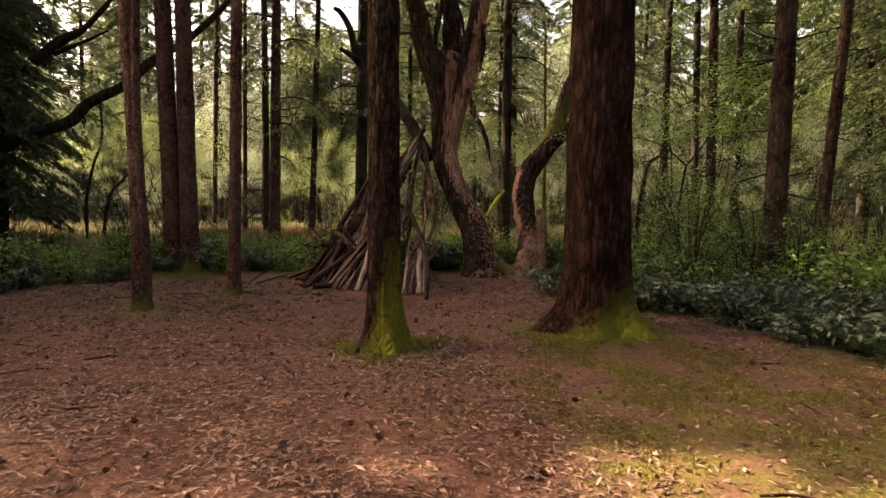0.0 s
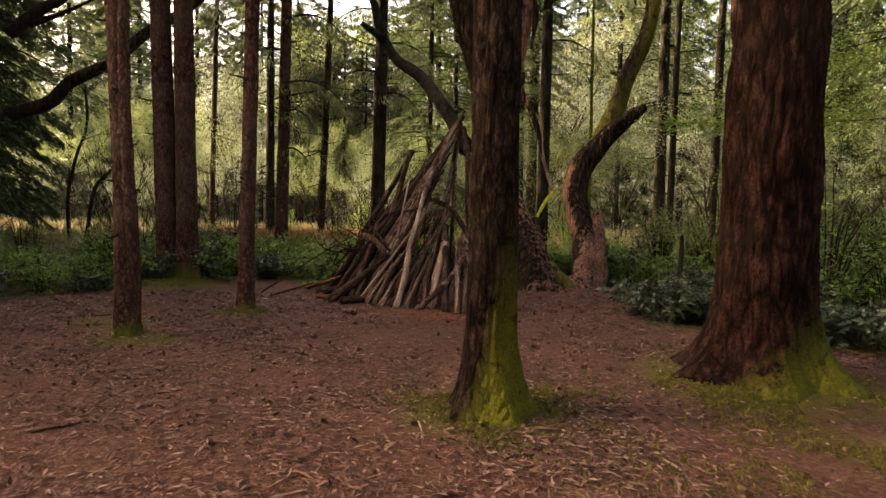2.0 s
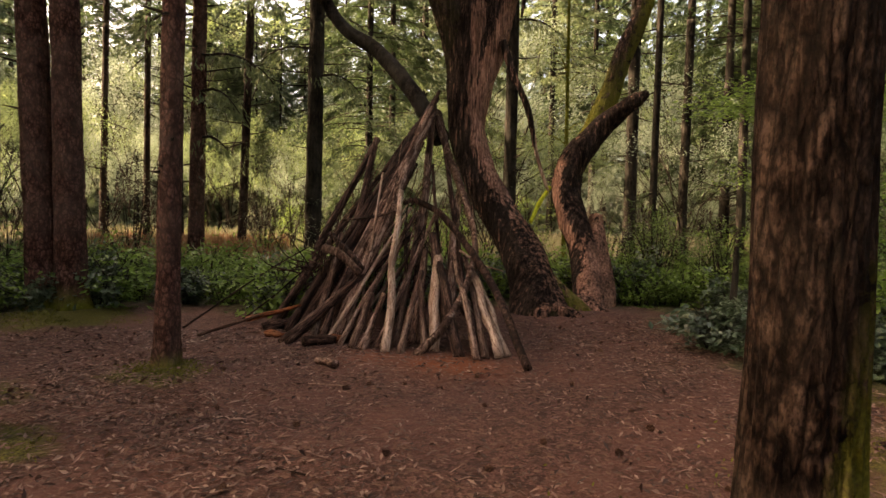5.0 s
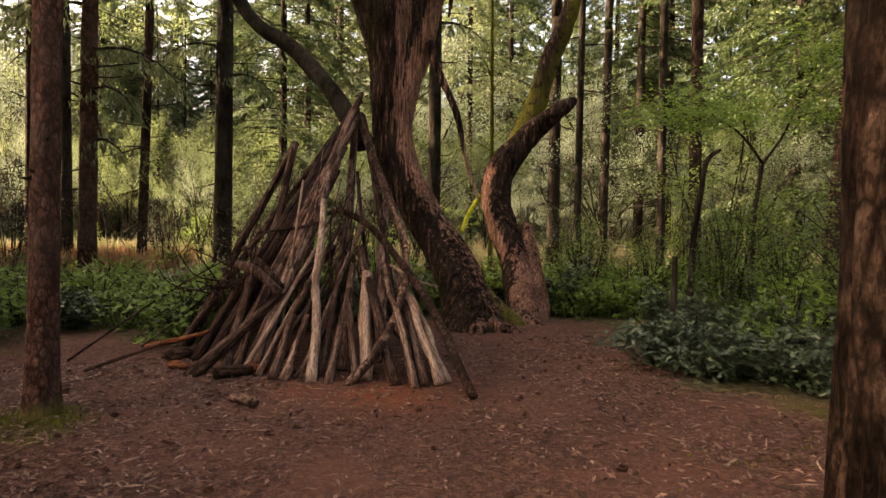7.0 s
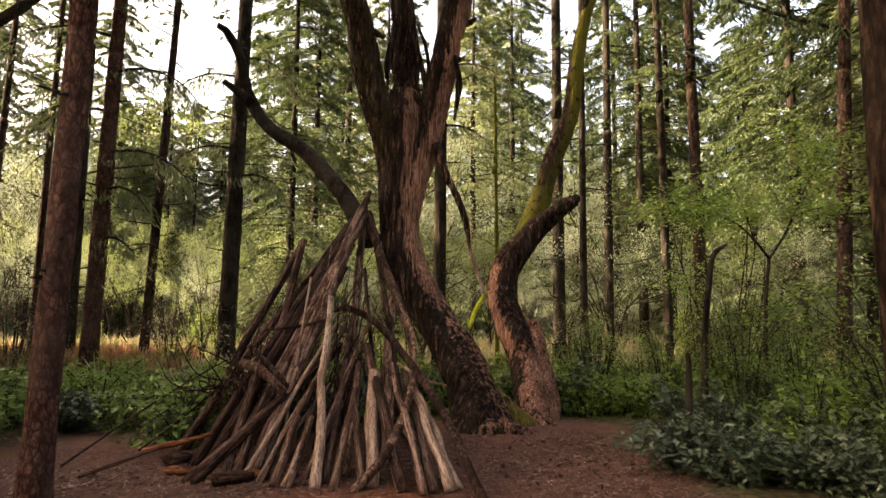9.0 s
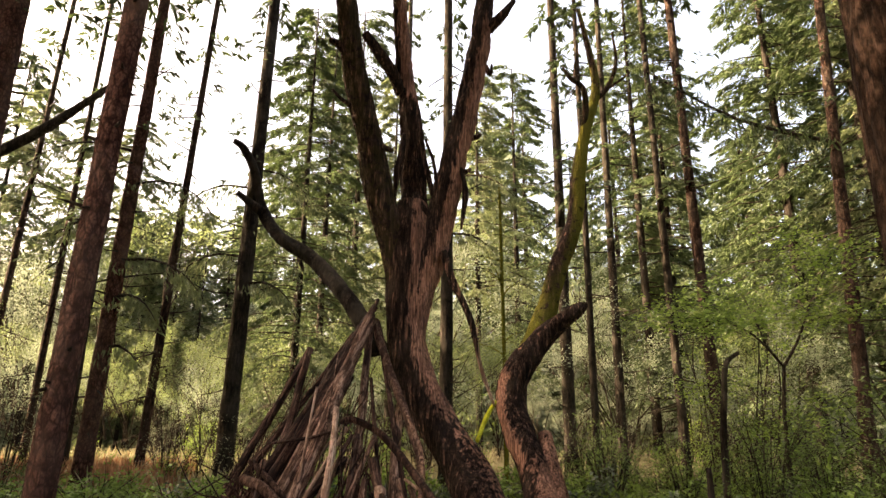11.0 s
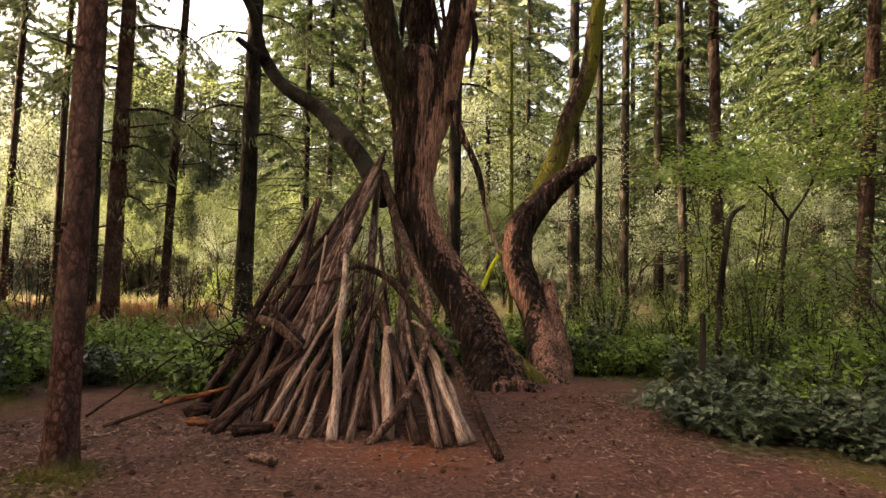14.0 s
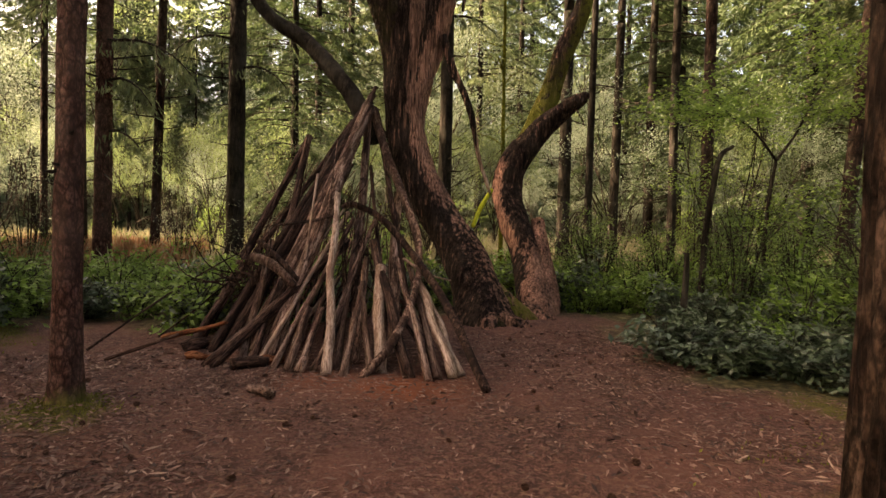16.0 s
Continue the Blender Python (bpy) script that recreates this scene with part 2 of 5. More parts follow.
def make_ground_material():
    m, nt, b = material("forest_floor")
    v = coords(nt, world_space=True)
    fine = noise_tex(nt, v, 55, 6, 0.75)
    mid = noise_tex(nt, v, 9, 6, 0.65)
    big = noise_tex(nt, v, 0.9, 4, 0.55)
    bits = voronoi_tex(nt, v, 42)
    cells = nt.nodes.new("ShaderNodeTexVoronoi")
    cells.inputs["Scale"].default_value = 34
    nt.links.new(mixc(nt, 0.03, v, cloud(nt, v, 14), "ADD"), cells.inputs["Vector"])
    cell = nt.nodes.new("ShaderNodeSeparateColor")
    nt.links.new(cells.outputs["Color"], cell.inputs[0])
    soil = ramp(nt, fine, ((0.36, (0.020, 0.008, 0.005)), (0.48, (0.105, 0.045, 0.035)), (0.58, (0.175, 0.082, 0.063)), (0.68, (0.32, 0.185, 0.14))))
    soil = mixc(nt, ramp(nt, cell.outputs[0], ((0.55, (0, 0, 0)), (0.9, (0.75,) * 3))), soil, (0.030, 0.013, 0.009))
    soil = mixc(nt, ramp(nt, cell.outputs[1], ((0.80, (0, 0, 0)), (0.96, (0.6,) * 3))), soil, (0.24, 0.135, 0.092))
    soil = mixc(nt, ramp(nt, mid, ((0.40, (0.55,) * 3), (0.62, (0, 0, 0)))), soil, (0.05, 0.023, 0.016))
    soil = mixc(nt, ramp(nt, big, ((0.45, (0, 0, 0)), (0.68, (0.55,) * 3))), soil, (0.155, 0.065, 0.047))
    soil = mixc(nt, ramp(nt, bits, ((0.10, (0.5,) * 3), (0.2, (0, 0, 0)))), soil, (0.18, 0.10, 0.066))
    soil = mixc(nt, maths(nt, "MULTIPLY", attribute(nt, "rust"), mid), soil, (0.21, 0.058, 0.022))
    mosscol = ramp(nt, noise_tex(nt, v, 75, 4, 0.7), ((0.38, (0.028, 0.026, 0.006)), (0.5, (0.080, 0.074, 0.013)), (0.64, (0.150, 0.135, 0.024))))
    where = maths(nt, "MULTIPLY", attribute(nt, "moss"), maths(nt, "ADD", maths(nt, "MULTIPLY", noise_tex(nt, v, 2.6, 7, 0.7), 1.4), 0.0))
    col = mixc(nt, ramp(nt, where, ((0.40, (0, 0, 0)), (0.66, (0.9,) * 3))), soil, mosscol)
    green = ramp(nt, mid, ((0.38, (0.025, 0.022, 0.010)), (0.5, (0.07, 0.06, 0.025)), (0.64, (0.16, 0.13, 0.065))))
    col = mixc(nt, attribute(nt, "wild"), col, green)
    nt.links.new(col, b.inputs["Base Color"])
    b.inputs["Roughness"].default_value = 0.95
    b.inputs["Specular IOR Level"].default_value = 0.2
    bump(nt, b, maths(nt, "ADD", maths(nt, "MULTIPLY", fine, 0.6), maths(nt, "MULTIPLY", mid, 0.4)), 0.9, 0.03)
    return m


FLOOR = make_ground_material()

# ---- building tools ----
rng = np.random.default_rng(7)


class Acc:
    """Gathers vertices, faces and per-vertex values for one mesh."""

    def __init__(self):
        self.v, self.f, self.n, self.attr = [], [], 0, {}

    def add(self, v, f, **attr):
        for k in set(self.attr) | set(attr):
            have = self.attr.setdefault(k, [np.zeros(self.n)] if self.n else [])
            have.append(np.broadcast_to(np.asarray(attr.get(k, 0.0), float), (len(v),)))
        self.v.append(v)
        self.f.append(np.asarray(f) + self.n)
        self.n += len(v)
        return self

    def mesh(self, name, mat, smooth=True):
        me = bpy.data.meshes.new(name)
        v = np.concatenate(self.v)
        faces = [row for block in self.f for row in block.tolist()]
        me.from_pydata(v.tolist(), [], faces)
        for k, vals in self.attr.items():
            me.attributes.new(k, "FLOAT", "POINT").data.foreach_set("value", np.concatenate(vals))
        if smooth:
            me.polygons.foreach_set("use_smooth", np.ones(len(me.polygons), bool))
        me.materials.append(mat)
        me.update()
        return me


def part(name, acc, mat, parent=None, label="", smooth=True, at=None):
    ob = new(name, acc.mesh(name, mat, smooth) if isinstance(acc, Acc) else acc)
    if parent is not None:
        ob.parent = parent
    if at is not None:
        ob.matrix_basis = at
    return tagged(ob, label)


def thing(name, label, category, at=(0, 0, 0), group=""):
    ob = new(name)
    ob.empty_display_size = 0.1
    ob.location = at
    return tagged(ob, label, category, group)


def spline(pts, radii, spacing):
    """Catmull-Rom through the points, resampled; the radii go with it."""
    p, r = np.array(pts, float), np.array(radii, float)
    q = np.vstack([2 * p[0] - p[1], p, 2 * p[-1] - p[-2]])
    out, rad = [], []
    for i in range(len(p) - 1):
        n = max(2, int(np.linalg.norm(p[i + 1] - p[i]) / spacing))
        t = np.linspace(0, 1, n, endpoint=False)[:, None]
        a, b, c, d = q[i:i + 4]
        out.append(0.5 * (2 * b + (c - a) * t + (2 * a - 5 * b + 4 * c - d) * t ** 2 + (3 * b - a - 3 * c + d) * t ** 3))
        rad.append(r[i] + (r[i + 1] - r[i]) * t[:, 0])
    return np.vstack(out + [p[-1:]]), np.concatenate(rad + [r[-1:]])


def wave(x, y, seed):
    """Cheap smooth noise in about -1 to 1 on arrays."""
    s = np.zeros(np.broadcast(x, y).shape)
    g = np.random.default_rng(seed)
    for k in range(7):
        fx, fy, ph = g.uniform(0.4, 2.4) * g.choice((-1, 1)), g.uniform(0.4, 2.4), g.uniform(0, 6.3)
        s = s + np.sin(fx * x + fy * y + ph + 1.3 * np.sin(0.7 * fy * x - 0.6 * fx * y + ph * 2))
    return s / 3.2


def tube(pts, radii, seg=8, spacing=0.25, rough=0.0, ridges=0.0, ridge_n=14, flare=0.0, lobes=5, seed=1, cap=True, flat=1.0):
    """A limb along the points: verts, quads, the share of its length and the angle at each vertex."""
    c, r = spline(pts, radii, spacing)
    n = len(c)
    tan = np.gradient(c, axis=0)
    tan /= np.linalg.norm(tan, axis=1)[:, None] + 1e-9
    side = np.cross(tan, (0.0, 1.0, 0.0))
    flatv = np.linalg.norm(side, axis=1) < 0.15
    side[flatv] = np.cross(tan[flatv], (1.0, 0.0, 0.0))
    side /= np.linalg.norm(side, axis=1)[:, None]
    up = np.cross(tan, side)
    ang = np.linspace(0, 2 * math.pi, seg, endpoint=False)
    s = np.concatenate([[0], np.cumsum(np.linalg.norm(np.diff(c, axis=0), axis=1))])
    S, A = np.meshgrid(s, ang, indexing="ij")
    R = np.repeat(r[:, None], seg, 1)
    ca, sa = np.cos(A), np.sin(A)
    if rough:
        R = R * (1 + rough * wave(ca * 2.2 + 2.3 * S, sa * 2.2 + S * 1.7, seed))
    if ridges:
        k = ridge_n
        w = np.abs(np.sin(0.5 * k * A + 1.1 * wave(S * 2.3, sa * 2, seed + 1) + 0.8 * np.sin(3 * S + 2 * A)))
        brk = 0.5 + 0.5 * np.sin(S * 19 + 5 * np.sin(k * 0.5 * A) + 3 * wave(S * 4, ca * 3, seed + 2))
        R = R + ridges * (np.minimum(1, 1.7 * w) - 0.6) * (0.55 + 0.45 * brk) + ridges * 0.5 * np.minimum(1, 2.5 * brk)
    if flare:
        R = R + flare * np.exp(-S / 0.22) * (0.45 + 0.55 * np.abs(np.sin(0.5 * lobes * A + seed)) ** 2)
    v = c[:, None] + (R * ca)[..., None] * side[:, None] + (R * sa * flat)[..., None] * up[:, None]
    v = v.reshape(-1, 3)
    i = np.arange(n - 1)[:, None] * seg + np.arange(seg)
    j = np.arange(n - 1)[:, None] * seg + (np.arange(seg) + 1) % seg
    f = np.stack([i, j, j + seg, i + seg], -1).reshape(-1, 4)
    u, a = (S / s[-1]).ravel(), A.ravel()
    if cap:
        v = np.vstack([v, c[:1], c[-1:]])
        k = np.arange(seg)
        lo, hi = len(v) - 2, len(v) - 1
        e = (n - 1) * seg
        f = [f, np.stack([(k + 1) % seg, k, np.full(seg, lo), np.full(seg, lo)], -1)[:, :3], np.stack([e + k, e + (k + 1) % seg, np.full(seg, hi)], -1)]
        u, a = np.append(u, (0, 1)), np.append(a, (0, 0))
    else:
        f = [f]
    return v, f, u, a


def add_tube(acc, *args, moss=None, bare=None, **kw):
    v, fs, u, a = tube(*args, **kw)
    at = {}
    if moss is not None:
        at["moss"] = moss(v, u, a) if callable(moss) else np.full(len(v), moss)
    if bare is not None:
        at["bare"] = bare(v, u, a) if callable(bare) else np.full(len(v), bare)
    base = acc.n
    acc.add(v, fs[0], **at)
    for f in fs[1:]:
        acc.f.append(f + base)
    return acc


def leaves(acc, centre, ahead, normal, length, width, fold=0.12, bend=0.12):
    """Pointed leaves of two folded halves at each centre."""
    ahead = ahead / (np.linalg.norm(ahead, axis=1)[:, None] + 1e-9)
    side = np.cross(ahead, normal)
    side /= np.linalg.norm(side, axis=1)[:, None] + 1e-9
    nrm = np.cross(side, ahead)
    L, W = np.asarray(length)[:, None], np.asarray(width)[:, None]
    a, b = centre - ahead * L * 0.5, centre + ahead * L * 0.5 - nrm * L * bend
    m = centre - ahead * L * 0.06
    l, r = m + side * W * 0.5 + nrm * W * fold, m - side * W * 0.5 + nrm * W * fold
    v = np.stack([a, l, b, r], 1).reshape(-1, 3)
    k = np.arange(len(centre))[:, None] * 4
    return acc.add(v, np.vstack([k + (0, 1, 2), k + (0, 2, 3)]))


def rnd(n, s=1.0, g=None):
    return (g or rng).normal(0, s, (n, 3))

# ---- ground ----


def smooth(a, b, x):
    t = np.clip((x - a) / (b - a), 0, 1)
    return t * t * (3 - 2 * t)


def hump(x, y, cx, cy, r):
    return np.exp(-((x - cx) ** 2 + (y - cy) ** 2) / (r * r))


def edge_right(y):
    """The x at which the dirt gives way to the undergrowth on the right-hand side."""
    return np.interp(y, (2, 5.2, 8.8, 9.8, 10.4, 11.5, 13.2, 14.5), (4.7, 3.9, 3.4, 2.0, 1.4, 1.75, 2.5, 2.1))


def edge_back(x):
    """The y at which the undergrowth begins at the far side of the clearing."""
    return np.interp(x, (-12, -8.5, -7.2, -6.3, -4.5, -3.0, -1.0, 1.0, 2.5), (6.0, 9.0, 11.6, 13.4, 14.6, 13.6, 14.4, 14.3, 13.9))


def wildness(x, y):
    n = 0.35 * wave(x * 2.1, y * 2.1, 31)
    return np.clip(np.maximum(smooth(-0.2, 0.7, x - edge_right(y) + n), smooth(-0.2, 0.8, y - edge_back(x) + n)), 0, 1)


def ground_z(x, y):
    z = 0.018 * wave(x * 1.1, y * 1.1, 5) + 0.008 * wave(x * 4.5, y * 4.5, 6)
    for cx, cy, r, h in ((-0.56, 6.75, 0.75, 0.06), (1.85, 7.7, 1.0, 0.10), (-4.33, 9.0, 0.6, 0.04), (-3.56, 10.7, 0.5, 0.03), (-5.8, 14.0, 0.9, 0.10), (1.3, 13.6, 1.3, 0.10)):
        z = z + h * hump(x, y, cx, cy, r)
    return z + 0.05 * smooth(0.5, 4.5, x) * smooth(9, 4, y)


def make_ground():
    def axis(a, b, fine):
        mid = np.arange(a, b + fine, fine)
        out = np.cumsum(np.geomspace(fine * 2, 60, 22))
        return np.concatenate([a - out[::-1], mid, b + out])
    xs, ys = axis(-9, 6, 0.055), axis(-1, 15, 0.055)
    X, Y = np.meshgrid(xs, ys)
    Z = ground_z(X, Y) + 0.006 * wave(X * 23, Y * 23, 8) * (1 - wildness(X, Y))
    n, m = X.shape
    k = np.arange(n - 1)[:, None] * m + np.arange(m - 1)
    f = np.stack([k, k + 1, k + m + 1, k + m], -1).reshape(-1, 4)
    moss = 0.85 * smooth(-0.6, 1.4, X + 0.3 * wave(X, Y, 12)) * smooth(8.4, 6.4, Y) * (0.8 + 0.2 * smooth(5.5, 3, Y))
    for cx, cy, r in ((-0.56, 6.6, 0.85), (-4.2, 8.85, 0.6), (-3.6, 10.5, 0.55), (-5.6, 13.7, 1.2), (1.75, 7.4, 1.3), (2.7, 9.4, 0.8), (-4.9, 9.9, 0.7)):
        moss = np.maximum(moss, 1.25 * hump(X, Y, cx, cy, r))
    rust = np.maximum(1.7 * hump(X, Y, -0.95, 10.75, 0.5), 1.2 * hump(X, Y, -1.6, 11.2, 0.4))
    acc = Acc().add(np.stack([X, Y, Z], -1).reshape(-1, 3), f, moss=moss.ravel(), rust=rust.ravel(), wild=wildness(X, Y).ravel())
    ob = part("ground", acc, FLOOR)
    tagged(ob, "reddish needle-strewn forest floor with yellow-green moss patches", "ground", kind="structure")


make_ground()


def zed(x, y):
    return float(ground_z(np.float64(x), np.float64(y)))

# ---- the trees of the clearing ----


def base_moss(height, strength=1.0, side=None, spread=1.0):
    """Moss that thins out with height, thicker on the damp side."""
    def f(v, u, a):
        m = strength * (0.25 + np.exp(-np.maximum(v[:, 2], 0) / height))
        if side is not None:
            m = m * (0.55 + 0.6 * spread * np.cos(a - side))
        return np.clip(m, 0, 1.3)
    return f


def stubs(owner, foot, top, r, n, lo, hi, seed, mat=DEAD_TWIG, long=0.5):
    """Dead branch stubs and twigs on a trunk."""
    g = np.random.default_rng(seed)
    foot, top = np.array(foot), np.array(top)
    for _ in range(n):
        h = g.uniform(lo, hi) / (top[2] - foot[2])
        a = g.uniform(0, 6.283)
        out = np.array((math.cos(a), math.sin(a), g.uniform(-0.35, 0.25)))
        L = long * g.uniform(0.25, 1.0)
        p = foot + (top - foot) * h
        q = p + out * (r * 0.7)
        acc = add_tube(Acc(), [q, q + out * L * 0.5 + (0, 0, -0.03 * L), q + out * L + g.normal(0, 0.08 * L, 3)], [0.02, 0.013, 0.004], seg=5, spacing=0.2, rough=0.1)
        part("branch", acc, mat, owner)


def trunk_tree(label, foot, lean, height, r0, r1, mat, seg=40, spacing=0.06, ridges=0.012, ridge_n=20, flare=0.15, moss=None, seed=1, name="fir_tree", bend=0.0, stub=(14, 1.2, 7.0, 0.5), lobes=5, roof=4.6):
    """A straight conifer trunk with furrowed bark, root flare and dead stubs; its crown is far overhead."""
    x, y = foot[:2]
    z = zed(x, y) - 0.06
    t = thing(name, label, "tree", (x, y, z))
    top = (lean[0] * height, lean[1] * height, height)
    low = 7.0
    pts, rad = [], []
    for h in (0.0, 0.35, 0.9, 1.8, 3.0, 4.5, low):
        k = h / height
        pts.append((top[0] * k + bend * math.sin(h * 0.9), top[1] * k, h))
        rad.append(r0 + (r1 - r0) * k + 0.12 * r0 * math.exp(-h / 0.5))
    acc = Acc()
    add_tube(acc, pts, rad, seg=seg, spacing=spacing, rough=0.035, ridges=ridges, ridge_n=ridge_n, flare=flare, lobes=lobes, seed=seed, moss=moss if moss else base_moss(0.4, 0.6))
    k = low / height
    add_tube(acc, [pts[-1], (top[0] * (k + 1) / 2, top[1] * (k + 1) / 2, (low + height) / 2), top], [rad[-1], (rad[-1] + r1) / 2, r1], seg=14, spacing=0.5, rough=0.04, moss=0.1)
    part("trunk", acc, mat, t)
    if stub[0]:
        stubs(t, (0, 0, 0), top, r0 * 0.8, stub[0], stub[1], stub[2], seed + 50, long=stub[3])
    crown = Acc()
    g = np.random.default_rng(seed + 9)
    spray_crown(crown, g, top, height * 0.27, height * 0.55, 1.5, 24, 14, size=0.2)
    # wide roof: unseen canopy thickened to dim the clearing; narrow roof lets light in
    spray_crown(crown, g, top, height * 0.52, height, roof, 140 if roof > 2 else 36, 52 if roof > 2 else 20, size=0.46 if roof > 2 else 0.3)
    part("crown", crown, NEEDLES, t)
    return t


def spray_crown(acc, g, top, h0, h1, reach, branches, sprays, droop=0.35, size=0.30, wood=None):
    """Boughs of drooping needle sprays round a stem that ends at top."""
    top = np.array(top, float)
    for b in range(branches):
        k = (b + g.uniform(0, 1)) / branches
        h = h0 + (h1 - h0) * k
        a = g.uniform(0, 6.283)
        L = reach * (1 - 0.6 * k) * g.uniform(0.6, 1.15)
        start = top * (h / top[2])
        out = np.array((math.cos(a), math.sin(a), 0.0))
        t = np.sqrt(g.uniform(0.03, 1, sprays))
        path = start + out * (L * t)[:, None]
        path[:, 2] += 0.12 * L * t - droop * L * t ** 2
        side = np.array((-out[1], out[0], 0.0))
        w = g.normal(0, 0.30, sprays) * L * 0.5 * (1.05 - t * 0.7)
        c = path + side * w[:, None]
        c[:, 2] -= np.abs(w) * 0.35 + g.uniform(0, 0.12, sprays)
        ahead = out * 0.7 + side * np.sign(w)[:, None] * 0.8 + (0, 0, -0.45) + g.normal(0, 0.3, (sprays, 3))
        leaves(acc, c, ahead, np.array((0, 0, 1.0)) + g.normal(0, 0.45, (sprays, 3)), size * g.uniform(0.6, 1.4, sprays), 0.32 * size * g.uniform(0.6, 1.3, sprays))
        if wood is not None:
            add_tube(wood, [start, start + out * L * 0.5 + (0, 0, -0.03 * L), start + out * L + (0, 0, (0.12 - droop) * L)], [0.022, 0.013, 0.004], seg=4, spacing=0.6)


# mossy fir that stands alone in the middle of the dirt
trunk_tree("fir with plated grey-brown bark and a mossy foot in the dirt", (-0.57, 6.53, 0.00), (-0.004, 0.0), 22, 0.163, 0.10, PLATE_BARK, seg=120, spacing=0.022, ridges=0.012, ridge_n=22, flare=0.22, moss=base_moss(0.8, 1.12, side=2.6, spread=0.95), seed=3, stub=(5, 3.0, 7.0, 0.3))
# broad red-barked fir on the mossy bank
trunk_tree("broad fir with deeply furrowed red bark on a mossy bank", (1.91, 7.60, 0.00), (0.006, 0.0), 27, 0.375, 0.16, RED_BARK, seg=140, spacing=0.028, ridges=0.030, ridge_n=30, flare=0.42, moss=base_moss(0.42, 1.25, side=2.8, spread=0.7), seed=4, stub=(0, 3, 7, 0.3), lobes=6)
# slim red fir and its thinner twin stem on the left
slim = trunk_tree("slim reddish fir with a thinner stem grown against it", (-4.33, 9.00, 0.00), (-0.03, 0.01), 20, 0.108, 0.05, POLE_BARK, seg=44, spacing=0.03, ridges=0.005, ridge_n=12, flare=0.07, moss=base_moss(0.25, 0.9), seed=5, stub=(22, 1.0, 6.5, 0.28), bend=0.02)
trunk_tree("slim reddish fir pole with a knot, in the dirt", (-3.56, 10.72, 0.00), (0.022, 0.0), 20, 0.100, 0.050, POLE_BARK, seg=44, spacing=0.03, ridges=0.005, ridge_n=12, flare=0.05, moss=base_moss(0.2, 0.8), seed=6, stub=(24, 0.9, 7.0, 0.25))
trunk_tree("tall brown fir, one of two grown side by side", (-5.65, 14.05, 0.00), (-0.012, 0.0), 24, 0.19, 0.09, POLE_BARK, seg=40, spacing=0.06, ridges=0.008, ridge_n=18, flare=0.13, moss=base_moss(0.3, 0.9), seed=7, stub=(10, 2.0, 7.0, 0.4))
trunk_tree("tall brown fir leaning beside its close neighbour", (-6.02, 14.10, 0.00), (-0.030, 0.004), 24, 0.20, 0.09, POLE_BARK, seg=40, spacing=0.06, ridges=0.008, ridge_n=18, flare=0.12, moss=base_moss(0.3, 0.9), seed=8, stub=(10, 2.0, 7.0, 0.4))
acc = add_tube(Acc(), [(0.06, 0.02, 0.15), (0.085, -0.02, 0.9), (0.03, -0.03, 2.0), (-0.01, -0.01, 3.2), (0.02, 0.0, 5.0), (0.0, 0.02, 7.5), (-0.2, 0.05, 11)], [0.075, 0.072, 0.066, 0.062, 0.056, 0.05, 0.03], seg=22, spacing=0.05, rough=0.05, ridges=0.003, seed=9, moss=0.1)
part("second_stem", acc, POLE_BARK, slim)
# slim trunks at the rim and in the wood behind
RIM = []
for i, (foot, lean, r, mat, lab) in enumerate((
        ((-5.23, 19.50, 0.00), (0.018, 0), 0.17, POLE_BARK, "brown fir trunk rising out of low brambles"),
        ((-4.71, 22.50, 0.00), (0.035, 0), 0.115, FIR_BARK, "slim dark fir leaning a little over brambles"),
        ((-2.74, 21.00, 0.00), (0.012, 0), 0.21, FAR_BARK, "pale grey-barked fir with dead drooping twigs"),
        ((1.97, 19.50, 0.00), (0.0, 0), 0.155, FAR_BARK, "grey-brown fir behind the leaning cedar"),
        ((5.55, 20.50, 0.00), (0.0, 0), 0.165, FAR_BARK, "grey-brown fir trunk above green brambles"),
        ((5.09, 18.40, 0.00), (0.006, 0), 0.085, FAR_BARK, "thin straight fir pole in the undergrowth"),
        ((7.37, 17.20, 0.00), (-0.012, 0), 0.135, FIR_BARK, "brown fir trunk rising from the salal"),
        ((7.44, 18.50, 0.00), (-0.01, 0), 0.105, FAR_BARK, "thin dark fir among spring leaves"),
        ((5.94, 11.20, 0.00), (0.02, 0), 0.195, FIR_BARK, "dark brown fir trunk rising from the salal bank"),
        ((3.37, 31.00, 0.00), (0.004, 0), 0.24, FAR_BARK, "pale grey fir trunk far back in the wood"),
        ((-9.11, 25.00, 0.00), (0.025, 0), 0.10, FIR_BARK, "thin dark fir pole before bright leaves"),
        ((-7.57, 24.00, 0.00), (0.012, 0), 0.09, FIR_BARK, "very thin dark fir pole in the wood"),
        ((9.29, 15.50, 0.00), (0.08, 0), 0.15, FIR_BARK, "leaning dark trunk wrapped in leafy twigs"),
        ((-6.45, 23.00, 0.00), (0.0, 0), 0.14, FAR_BARK, "grey fir trunk behind the slim red fir"),
        ((7.33, 21.00, 0.00), (0.01, 0), 0.13, FAR_BARK, "slim grey fir trunk deep in the wood"))):
    rim = trunk_tree(lab, foot, lean, 22 + i % 4, r, r * 0.4, mat, seg=22, spacing=0.12, ridges=r * 0.05, ridge_n=14, flare=r * 0.6, moss=base_moss(0.8, 0.7), seed=20 + i, stub=(20, 1.5, 11.0, 1.5), roof=1.3)
    RIM.append(rim)

# ---- the leaning cedar and the crooked tree beside it ----


